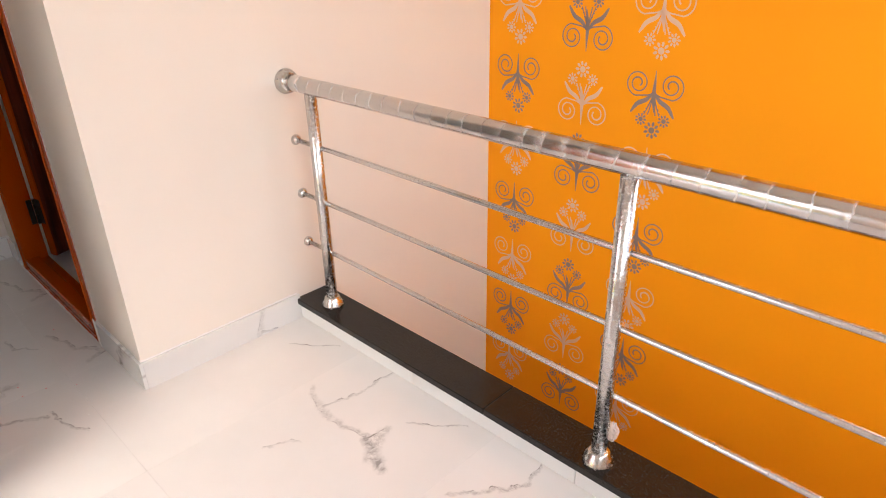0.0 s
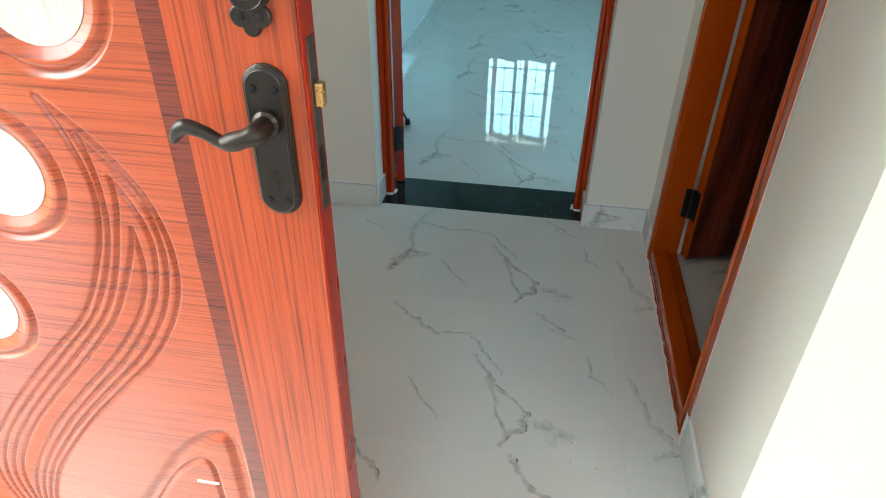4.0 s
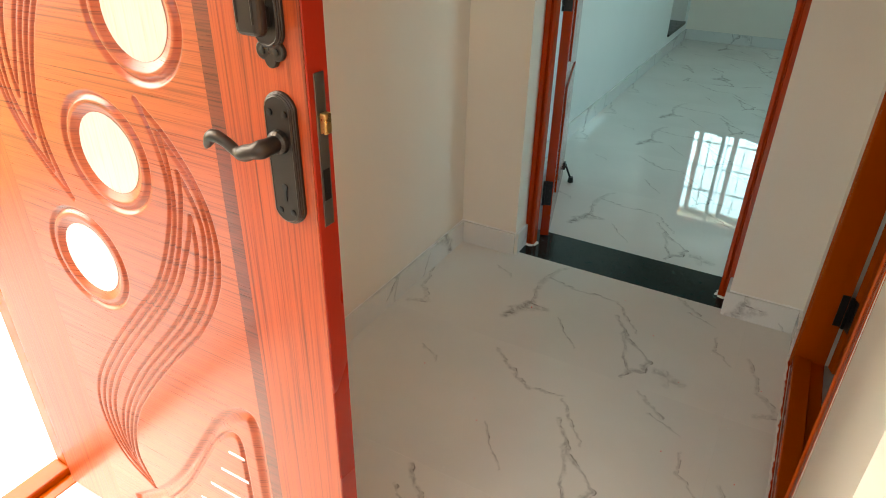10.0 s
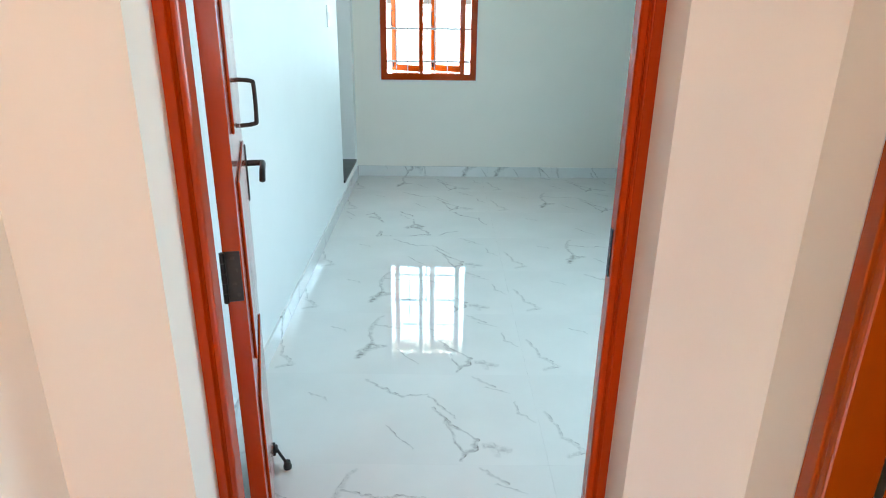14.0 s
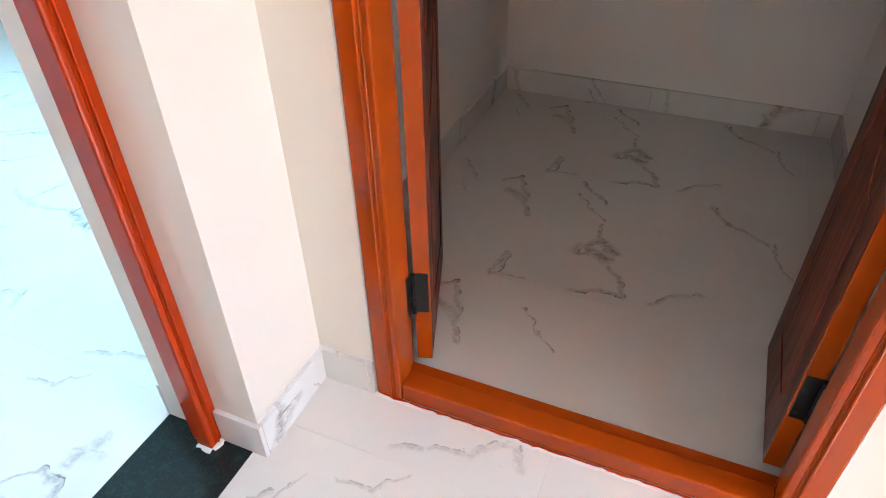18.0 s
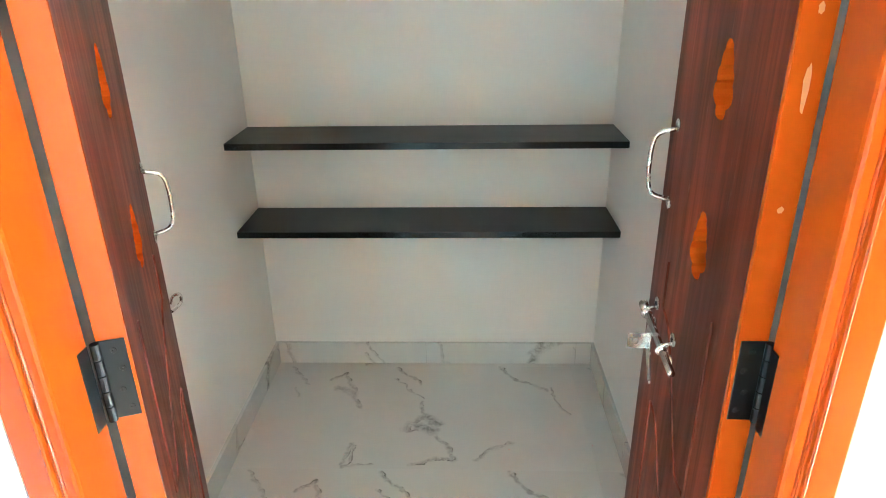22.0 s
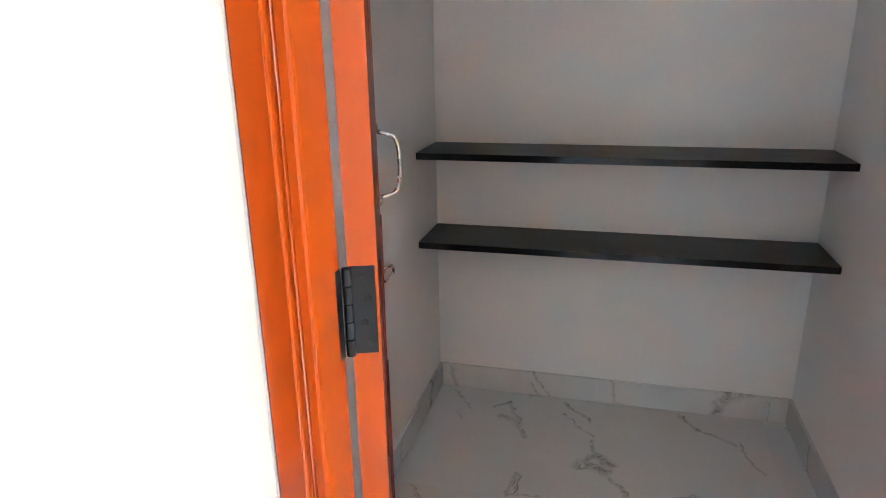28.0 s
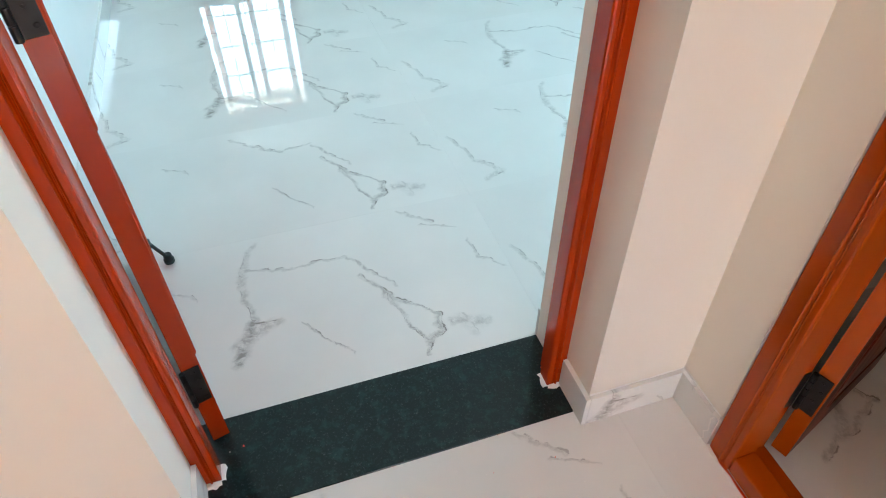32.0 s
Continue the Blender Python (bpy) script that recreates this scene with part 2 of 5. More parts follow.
def vein_group(name, veins):
    """Darkness of the printed vein at a place on the tile, in metres from the corner of the tile."""
    g = bpy.data.node_groups.new(name, "ShaderNodeTree")
    g.interface.new_socket("Place", in_out="INPUT", socket_type="NodeSocketVector")
    g.interface.new_socket("Vein", in_out="OUTPUT", socket_type="NodeSocketFloat")
    gi, go = g.nodes.new("NodeGroupInput"), g.nodes.new("NodeGroupOutput")

    def put(n, i, v):
        if isinstance(v, bpy.types.NodeSocket):
            g.links.new(v, n.inputs[i])
        else:
            n.inputs[i].default_value = v

    def node(kind, ins, **props):
        n = g.nodes.new("ShaderNode" + kind)
        apply(n, props)
        for i, v in ins.items():
            put(n, i, v)
        return n

    def m(op, a, b=0.0, c=0.0):
        return node("Math", {0: a, 1: b, 2: c}, operation=op).outputs[0]

    w1 = node("TexNoise", {"Vector": gi.outputs[0], "Scale": 13.0, "Detail": 3.0, "Roughness": 0.6}).outputs[1]
    w2 = node("VectorMath", {0: w1, 1: (0.5, 0.5, 0.5)}, operation="SUBTRACT").outputs[0]
    w3 = node("VectorMath", {0: w2, 1: (0.055, 0.055, 0.0), 2: gi.outputs[0]}, operation="MULTIPLY_ADD").outputs[0]
    j1 = node("TexNoise", {"Vector": gi.outputs[0], "Scale": 60.0, "Detail": 4.0, "Roughness": 0.7}).outputs[1]
    j2 = node("VectorMath", {0: j1, 1: (0.5, 0.5, 0.5)}, operation="SUBTRACT").outputs[0]
    w3 = node("VectorMath", {0: j2, 1: (0.011, 0.011, 0.0), 2: w3}, operation="MULTIPLY_ADD").outputs[0]
    # the line swells and breaks off; its shade lies to one side of it
    swell = node("MapRange", {0: node("TexNoise", {"Vector": gi.outputs[0], "Scale": 26.0, "Detail": 4.0, "Roughness": 0.65}).outputs[0], 1: 0.34, 2: 0.66, 3: -0.0022, 4: 0.0034}).outputs[0]
    grain = node("TexNoise", {"Vector": w3, "Scale": 48.0, "Detail": 6.0, "Roughness": 0.78}).outputs[0]
    total = core = None
    for x0, y0, x1, y1, wd, st in veins:
        ln, an = math.hypot(x1 - x0, y1 - y0), math.atan2(y1 - y0, x1 - x0)
        q = node("Mapping", {0: w3, 1: ((x0 + x1) / 2, (y0 + y1) / 2, 0), 2: (0, 0, an)}, vector_type="TEXTURE").outputs[0]
        for soft in (True, False):
            wide = wd > 0.015
            if wide and not soft:
                continue
            p = node("VectorMath", {0: q, 1: (0, -wd * 0.8, 0)}, operation="ADD").outputs[0] if soft and not wide else q
            a = node("VectorMath", {0: p}, operation="ABSOLUTE").outputs[0]
            b = node("VectorMath", {0: a, 1: (ln / 2, 0, 9)}, operation="SUBTRACT").outputs[0]
            c = node("VectorMath", {0: b, 1: (0, 0, 0)}, operation="MAXIMUM").outputs[0]
            d = node("VectorMath", {0: c}, operation="LENGTH").outputs[1]
            if soft:
                v = node("MapRange", {0: d, 1: 0.0, 2: wd * (1.35 if wide else 1.7), 3: st * (1.0 if wide else 0.62), 4: 0.0}, interpolation_type="SMOOTHSTEP").outputs[0]
                total = v if total is None else m("MAXIMUM", total, v)
            else:
                k = node("MapRange", {0: m("ADD", d, swell), 1: 0.0002, 2: 0.0011 + wd * 0.17, 3: st, 4: 0.0}).outputs[0]
                core = k if core is None else m("MAXIMUM", core, k)
    thin = node("MapRange", {0: grain, 1: 0.38, 2: 0.58, 3: 0.08, 4: 1.0}).outputs[0]
    g.links.new(m("MAXIMUM", m("MULTIPLY", total, thin), m("MULTIPLY", core, 0.9)), go.inputs[0])
    return g


# prints of the same series: with the fan, with the arc, nearly plain
VEIN = vein_group("tile_vein_fan", VEINS[:26] + VEINS[29:])
VEIN_ARC = vein_group("tile_vein_arc", VEINS[8:])
VEIN_PLAIN = vein_group("tile_vein_plain", VEINS[9:10] + VEINS[23:26] + VEINS[29:])
VEIN_B = vein_group("tile_vein_branching", VEINS_B)
VEIN_FRONT = vein_group("tile_vein_sparse", VEINS_B[20:21] + VEINS_B[22:27])


def tile_mat(name, base, ink, rough=0.018, group=VEIN):
    n = N(name)
    uv = n.add("TexCoord").outputs["UV"]
    cloud = n.noise(uv, 2.2, 4)
    base2 = tuple(c * 0.93 for c in base)
    col = n.mix(n.ramp(cloud, 0, 1, 0.35, 0.65), base2, base)
    g = n.add("Group")
    g.node_tree = group
    n.put(g, 0, uv)
    col = n.mix(n.math("MULTIPLY", g.outputs[0], 0.85), col, ink)
    n.set(Base_Color=col, Roughness=rough, Specular_IOR_Level=0.5)
    wave = n.noise(n.coord(), 3.0, 2)
    ripple = n.noise(n.coord((0.5, 2.2, 1)), 14, 2)
    n.bump(n.math("ADD", wave, n.math("MULTIPLY", ripple, 0.03)), 0.03, 0.004)
    return n.m


def granite(name, base, rough=0.12, patchy=0.12, clouded=0.0):
    n = N(name)
    v = n.coord()
    s = n.noise(v, 160, 5, 0.8)
    b = n.noise(v, 12, 4)
    col = n.mix(n.ramp(s, 0, 1, 0.56, 0.72), base, tuple(c * 3 + 0.03 for c in base))
    cloud = n.noise(v, 38, 4, 0.7)
    col = n.mix(n.ramp(cloud, 0, clouded, 0.50, 0.66), col, (base[0] * 2.2, base[1] * 3.2, base[2] * 3.0))
    n.set(Base_Color=col, Roughness=n.ramp(b, rough, rough + patchy, 0.3, 0.7), Specular_IOR_Level=0.3)
    return n.m


def concrete(name, col, rough=0.85, worked=0.0):
    n = N(name)
    v = n.coord()
    a, b = n.noise(v, 1.1, 6, 0.65), n.noise(v, 30, 5, 0.7)
    c = n.mix(n.ramp(a, 0, 1, 0.3, 0.7), tuple(k * 0.72 for k in col), col)
    c = n.mix(n.ramp(b, 0, 0.6, 0.5, 0.75), c, tuple(k * 0.55 for k in col))
    if worked:
        hair = n.math("ABSOLUTE", n.math("SUBTRACT", n.noise(v, 1.7, 6, 0.6), 0.5))
        c = n.mix(n.ramp(hair, worked, 0.0, 0.0, 0.004), c, tuple(k * 0.35 for k in col))
        sweep = n.noise(n.coord((1, 1.8, 1)), 2.1, 6, 0.7)
        c = n.mix(n.ramp(sweep, 0, worked * 0.5, 0.48, 0.70), c, tuple(min(1.0, k * 1.35) for k in col))
        pit = n.noise(v, 70, 2)
        c = n.mix(n.ramp(pit, 0, worked * 0.6, 0.68, 0.74), c, tuple(k * 0.3 for k in col))
    n.set(Base_Color=c, Roughness=rough)
    n.bump(b, 0.4, 0.006)
    return n.m


def veneer(name):
    """Dark walnut veneer with broad upright streaks, pores and pale dry scratches."""
    n = N(name)
    broad = n.noise(n.coord((1, 1, 0.10)), 16, 3, 0.5)
    fig = n.noise(n.coord((9, 9, 0.30)), 7, 6, 0.65)
    pore = n.noise(n.coord((30, 30, 0.6)), 20, 3, 0.6)
    col = n.mix(n.ramp(broad, 0, 1, 0.38, 0.62), (0.055, 0.009, 0.004), (0.21, 0.040, 0.016))
    col = n.mix(n.ramp(fig, 0, 0.75, 0.45, 0.68), col, (0.04, 0.008, 0.004))
    col = n.mix(n.ramp(pore, 0, 0.6, 0.6, 0.7), col, (0.02, 0.005, 0.004))
    dry = n.noise(n.coord((2.2, 2.2, 0.5)), 11, 6, 0.75)
    hair = n.noise(n.coord((24, 24, 1.2)), 9, 3, 0.6)
    worn = n.math("MULTIPLY", n.ramp(dry, 0, 1, 0.55, 0.72), n.ramp(hair, 0, 0.5, 0.50, 0.66))
    n.set(Base_Color=n.mix(worn, col, (0.42, 0.33, 0.28)), Roughness=n.ramp(fig, 0.30, 0.44, 0.3, 0.7), Specular_IOR_Level=0.16)
    n.bump(pore, 0.10, 0.001)
    return n.m


IVORY = paint("peach_ivory_paint", (0.82, 0.76, 0.67))
CREAM = paint("cream_paint", (0.82, 0.76, 0.68))
WHITE = paint("white_paint", (0.80, 0.80, 0.77))
CLOSET_P = paint("closet_paint", (0.89, 0.87, 0.83))
ORANGE = paint("orange_paint", (0.95, 0.345, 0.001), 0.6, 0.04, 0.12, 0.18)
TEAL = paint("teal_paint", (0.0, 0.42, 0.35), 0.45, 0.04)
BLUEGREY = paint("bluegrey_paint", (0.23, 0.33, 0.37), 0.5, 0.05)
YELLOW = paint("yellow_paint", (0.85, 0.70, 0.23), 0.7, 0.1, 0.4)
# paler than the parapet yellow: the lit top is put into this colour
CAP_LIT = paint("lit_cap_yellow_paint", (0.86, 0.80, 0.52), 0.8, 0.1, 0.4)
PINK = paint("pink_paint", (0.85, 0.64, 0.48), 0.8, 0.12, 0.4)
CHIP = paint("bare_primer", (0.62, 0.28, 0.12), 0.8)
RED = paint("red_paint", (0.80, 0.028, 0.015), 0.6)
S_GREY = paint("stencil_grey", (0.30, 0.22, 0.19), 0.55, 0.1)
S_CREAM = paint("stencil_cream", (0.80, 0.52, 0.34), 0.55, 0.08)
CEIL = paint("ceiling_paint", (0.82, 0.81, 0.78), 0.8)
FRAME = enamel("red_oxide_enamel", (0.43, 0.036, 0.001))
# same enamel again, its oranger look at high exposure put into the colour
FRAME_BRIGHT = enamel("oxide_enamel_bright_copy", (0.41, 0.060, 0.001))
EDGE = enamel("orange_edge_enamel", (0.43, 0.071, 0.002), 0.2)
LEAF = wood("laminate_cross_grain", (0.27, 0.037, 0.014), (0.42, 0.078, 0.023), (0.11, 0.016, 0.007), (0.2, 1, 19), 0.30, 6, "Object", 0.25)
STILE = wood("laminate_up_grain", (0.26, 0.027, 0.006), (0.42, 0.066, 0.014), (0.085, 0.010, 0.004), (15, 1, 0.16), 0.32, 6, "Object", 0.18)
BAND = wood("laminate_dark_band", (0.08, 0.012, 0.007), (0.18, 0.028, 0.014), (0.03, 0.006, 0.005), (0.3, 1, 14), 0.3, 12)
RED_EDGE = enamel("dark_red_edge_enamel", (0.30, 0.018, 0.006), 0.3)
INLAY = wood("pale_inlay", (0.50, 0.47, 0.41), (0.56, 0.53, 0.47), (0.44, 0.40, 0.34), (9, 1, 0.5), 0.4, 9)
WALNUT = veneer("dark_veneer")
BRONZE = metal("black_bronze", (0.05, 0.04, 0.035), 0.38, 0.8)
STEEL = metal("bright_steel", (0.62, 0.60, 0.57), 0.24)
STEEL_D = metal("dull_screw_steel", (0.05, 0.047, 0.047), 0.4)
FOREND = metal("scratched_lock_steel", (0.20, 0.19, 0.18), 0.42)
CHROME_Y = film_steel("wrapped_steel_rail", 1, 17.0, 0.9, 0.2)
CHROME_Z = film_steel("wrapped_steel_post", 2, 62.0, 0.75, 0.26)
CHROME_BAR = film_steel("wrapped_steel_bar", 1, 62.0, 0.7, 0.24)
BRASS = metal("brass", (0.75, 0.52, 0.2), 0.3)
BLACK = metal("black_hinge", (0.010, 0.010, 0.010), 0.36, 0.3)
ALU = metal("aluminium_strip", (0.75, 0.75, 0.73), 0.35)
TILE = tile_mat("porcelain_tile", (0.76, 0.73, 0.69), (0.105, 0.087, 0.075))
TILE_B = tile_mat("porcelain_tile_branching", (0.76, 0.73, 0.69), (0.105, 0.087, 0.075), 0.018, VEIN_B)
TILE_FRONT = tile_mat("porcelain_tile_sparse", (0.76, 0.73, 0.69), (0.105, 0.087, 0.075), 0.018, VEIN_FRONT)
TILE_ARC = tile_mat("porcelain_tile_arc", (0.76, 0.73, 0.69), (0.105, 0.087, 0.075), 0.018, VEIN_ARC)
TILE_PLAIN = tile_mat("porcelain_tile_plain", (0.76, 0.73, 0.69), (0.105, 0.087, 0.075), 0.018, VEIN_PLAIN)
SKIRT = tile_mat("porcelain_skirting", (0.74, 0.73, 0.70), (0.14, 0.12, 0.105), 0.12)
GROUT = concrete("grout", (0.66, 0.62, 0.58))
GRANITE = granite("black_granite", (0.012, 0.011, 0.010))
GRAN_G = granite("dark_green_granite", (0.010, 0.017, 0.017), 0.06, 0.12, 0.45)
SHELF = granite("black_shelf_stone", (0.013, 0.012, 0.012), 0.32, 0.03)
SHELF_EDGE = granite("polished_stone_edge", (0.008, 0.008, 0.009), 0.05)
CEMENT = concrete("terrace_cement", (0.42, 0.565, 0.59), 0.85, 0.5)
PUTTY = paint("white_putty", (0.80, 0.775, 0.73), 0.9, 0.12, 0.5)
PLASTIC = paint("white_plastic", (0.82, 0.82, 0.80), 0.3, 0.02, 0.02, 0.5)
GRILLE = paint("grey_grille_paint", (0.42, 0.42, 0.42), 0.4)
EARTH = concrete("ground_soil", (0.34, 0.30, 0.25))

gl = N("window_glass")
gl.set(Base_Color=(0.95, 0.98, 0.97), Roughness=0.02)
gl.put(gl.b, "Transmission Weight", 1.0)
gl.put(gl.b, "IOR", 1.45)
GLASS = gl.m

fm = N("crumpled_film")
fm.set(Base_Color=(0.9, 0.88, 0.85), Roughness=0.25, Alpha=0.35)
FILM = fm.m

# ---- mesh helpers ----
def mesh_of(name, bm, mat):
    me = bpy.data.meshes.new(name)
    bm.normal_update()
    bm.to_mesh(me)
    bm.free()
    me.materials.append(mat)
    return me


def part(name, bm, mat, parent=None, label="", smooth=False):
    me = mesh_of(name, bm, mat)
    if smooth:
        me.polygons.foreach_set("use_smooth", [True] * len(me.polygons))
    ob = new(name, me)
    if parent is not None:
        ob.parent = parent
    return tagged(ob, label)


def thing(name, label, category, at=(0, 0, 0), rz=0.0, group=""):
    ob = new(name)
    ob.empty_display_size = 0.05
    ob.matrix_basis = pose(*at, 0, 0, rz)
    return tagged(ob, label, category, group)


def structure(name, bm, mat, label="", category=""):
    ob = part(name, bm, mat)
    return tagged(ob, label, category, kind="structure")


def add_box(bm, x0, y0, z0, x1, y1, z1, bev=0.0, seg=2):
    r = bmesh.ops.create_cube(bm, size=1.0, matrix=Matrix.LocRotScale(((x0 + x1) / 2, (y0 + y1) / 2, (z0 + z1) / 2), None, (x1 - x0, y1 - y0, z1 - z0)))
    if bev:
        es = list({e for v in r["verts"] for e in v.link_edges})
        bmesh.ops.bevel(bm, geom=es, offset=bev, segments=seg, affect="EDGES", profile=0.5)
    return bm


def box(x0, y0, z0, x1, y1, z1, bev=0.0, seg=2):
    return add_box(bmesh.new(), x0, y0, z0, x1, y1, z1, bev, seg)


def tube(bm, pts, r, n=12, closed=False):
    """A round tube along points; r may be one radius or one for each point."""
    pts = [Vector(p) for p in pts]
    rs = r if isinstance(r, (list, tuple)) else [r] * len(pts)
    rings, side = [], None
    for i, p in enumerate(pts):
        d = (pts[min(i + 1, len(pts) - 1)] - pts[max(i - 1, 0)]).normalized()
        if side is None:
            side = d.cross(Vector((0, 0, 1)) if abs(d.z) < 0.9 else Vector((1, 0, 0))).normalized()
        side = (side - d * side.dot(d)).normalized()
        up = d.cross(side)
        rings.append([bm.verts.new(p + (side * math.cos(a) + up * math.sin(a)) * rs[i]) for a in (2 * math.pi * k / n for k in range(n))])
    for a, b in zip(rings, rings[1:]):
        for k in range(n):
            bm.faces.new((a[k], a[(k + 1) % n], b[(k + 1) % n], b[k]))
    bm.faces.new(rings[0][::-1])
    bm.faces.new(rings[-1])
    return bm


def lathe(bm, prof, m, n=24):
    """A turned shape: (radius, height) pairs, set by the matrix m."""
    rings = [[bm.verts.new(m @ Vector((r * math.cos(a), r * math.sin(a), h))) for a in (2 * math.pi * k / n for k in range(n))] for r, h in prof]
    for a, b in zip(rings, rings[1:]):
        for k in range(n):
            bm.faces.new((a[k], a[(k + 1) % n], b[(k + 1) % n], b[k]))
    bm.faces.new(rings[0][::-1])
    bm.faces.new(rings[-1])
    return bm


def spline(pts, n=10):
    """A smooth line through a few points."""
    out, p = [], [Vector(q) for q in pts]
    p = [2 * p[0] - p[1]] + p + [2 * p[-1] - p[-2]]
    for i in range(1, len(p) - 2):
        for k in range(n):
            t = k / n
            a, b, c, d = p[i - 1:i + 3]
            out.append(0.5 * (2 * b + (c - a) * t + (2 * a - 5 * b + 4 * c - d) * t * t + (3 * b - a - 3 * c + d) * t ** 3))
    return out + [p[-2]]


def wall(axis, c0, c1, u0, u1, z0, z1, holes=()):
    """A wall slab with openings cut right through it. axis 'x': it runs along x, between y = c0 and c1."""
    us = sorted({u0, u1, *[h[0] for h in holes], *[h[1] for h in holes]})
    zs = sorted({z0, z1, *[h[2] for h in holes], *[h[3] for h in holes]})
    us, zs = [u for u in us if u0 <= u <= u1], [z for z in zs if z0 <= z <= z1]
    bm, cache = bmesh.new(), {}

    def v(u, c, z):
        k = (u, c, z)
        if k not in cache:
            cache[k] = bm.verts.new((u, c, z) if axis == "x" else (c, u, z))
        return cache[k]

    def solid(i, j):
        if not (0 <= i < len(us) - 1 and 0 <= j < len(zs) - 1):
            return False
        u, z = (us[i] + us[i + 1]) / 2, (zs[j] + zs[j + 1]) / 2
        return not any(h[0] < u < h[1] and h[2] < z < h[3] for h in holes)

    for i in range(len(us) - 1):
        for j in range(len(zs) - 1):
            if not solid(i, j):
                continue
            a, b, p, q = us[i], us[i + 1], zs[j], zs[j + 1]
            bm.faces.new((v(a, c0, p), v(b, c0, p), v(b, c0, q), v(a, c0, q)))
            bm.faces.new((v(b, c1, p), v(a, c1, p), v(a, c1, q), v(b, c1, q)))
            if not solid(i - 1, j):
                bm.faces.new((v(a, c0, q), v(a, c1, q), v(a, c1, p), v(a, c0, p)))
            if not solid(i + 1, j):
                bm.faces.new((v(b, c0, p), v(b, c1, p), v(b, c1, q), v(b, c0, q)))
            if not solid(i, j - 1):
                bm.faces.new((v(a, c0, p), v(a, c1, p), v(b, c1, p), v(b, c0, p)))
            if not solid(i, j + 1):
                bm.faces.new((v(a, c0, q), v(b, c0, q), v(b, c1, q), v(a, c1, q)))
    bmesh.ops.recalc_face_normals(bm, faces=bm.faces[:])
    return bm


def ring_frame(o, i, y0, y1, bev=0.004):
    """Four mitred bars between an outer and an inner rectangle (x0, z0, x1, z1), from y0 to y1."""
    bars = []
    oc = [(o[0], o[1]), (o[2], o[1]), (o[2], o[3]), (o[0], o[3])]
    ic = [(i[0], i[1]), (i[2], i[1]), (i[2], i[3]), (i[0], i[3])]
    for k in range(4):
        bm = bmesh.new()
        q = [oc[k], oc[(k + 1) % 4], ic[(k + 1) % 4], ic[k]]
        lo = [bm.verts.new((x, y0, z)) for x, z in q]
        hi = [bm.verts.new((x, y1, z)) for x, z in q]
        bm.faces.new(lo)
        bm.faces.new(hi[::-1])
        for a in range(4):
            bm.faces.new((lo[(a + 1) % 4], lo[a], hi[a], hi[(a + 1) % 4]))
        bmesh.ops.recalc_face_normals(bm, faces=bm.faces[:])
        bars.append(bm)
    return bars


# ---- the plan: lobby, landing, stairwell, bedroom, store, terrace ----
H = 2.9           # ceiling
XW = -1.31        # west wall, inner face
XWO = -1.55       # its outer face
YS = -4.3         # south end of the landing
XB0, XB1, YB0, YB1 = -1.36, 1.60, 0.255, 4.925   # bedroom
XC1, YC0, YC1 = 1.70, -1.15, 0.132               # store
XO = 1.64         # orange stair wall
TZ = -0.05        # terrace floor
DO = (-1.065, -0.237)     # bedroom opening
CO = (-1.035, -0.141)     # store opening
EO = (-2.479, -1.543)       # terrace door opening

structure("wall_north", wall("x", 0.0, YB0, XW, 0.0, -0.1, H, [(DO[0], DO[1], -0.02, 2.12)]), IVORY)
structure("wall_north_end", box(XWO - 0.0, 0.0, -0.1, XW, YB0, H), IVORY)
structure("wall_between_store_and_bedroom", wall("x", YC1, YB0, 0.0, XB1 + 0.24, -0.1, H), CLOSET_P)
structure("wall_store_front", wall("y", 0.0, 0.115, -1.39, YC1, -0.1, H, [(CO[0], CO[1], -0.02, 2.1)]), IVORY)
structure("wall_stair_head", wall("x", -1.39, YC0, 0.115, XB1 + 0.24, -3.2, H), IVORY)


def repaint(name, mat, test):
    """Give the faces on one side of a wall the paint of the room that they look into."""
    me = bpy.data.objects[name].data
    me.materials.append(mat)
    for p in me.polygons:
        if test(p.normal):
            p.material_index = 1


repaint("wall_store_front", CLOSET_P, lambda n: n.x > 0.9)
repaint("wall_stair_head", CLOSET_P, lambda n: n.y > 0.9)
repaint("wall_north", WHITE, lambda n: n.y > 0.9)
structure("wall_store_back", wall("y", XC1, XB1 + 0.24, YC0, YC1, -0.1, H), CLOSET_P)
# this opening is out of view, added for the stairwell fill lamp
structure("wall_stair_orange", wall("y", XO, XO + 0.2, YS, -1.39, -3.2, H, [(-4.2, -3.1, 1.0, 2.5)]), ORANGE)
structure("wall_west", wall("y", XWO, XW, YS, 0.0, -0.1, H, [(EO[0], EO[1], -0.06, 2.12)]), IVORY)
# wide opening out of view, added to let the landing fill in
structure("wall_south", wall("x", YS - 0.2, YS, XWO, XO + 0.2, -3.2, H, [(-1.1, 1.4, 0.95, 2.5)]), IVORY)
structure("wall_bedroom_west", wall("y", XB0 - 0.2, XB0, YB0, YB1 + 0.23, -0.1, H, [(4.02, 4.77, 0.165, 2.03)]), WHITE)
structure("wall_bedroom_north", wall("x", YB1, YB1 + 0.23, XB0, XB1, -0.1, H, [(-1.125, -0.28, 0.875, 2.02)]), CREAM)
structure("floor", box(XWO, YS, -0.18, 0.60, 0.027, -0.0016), GROUT)
structure("floor_store", box(0.115, YC0, -0.18, XC1, YC1, -0.0016), GROUT)
structure("floor_bedroom", box(XB0, YB0, -0.18, XB1, YB1, -0.0016), GROUT)
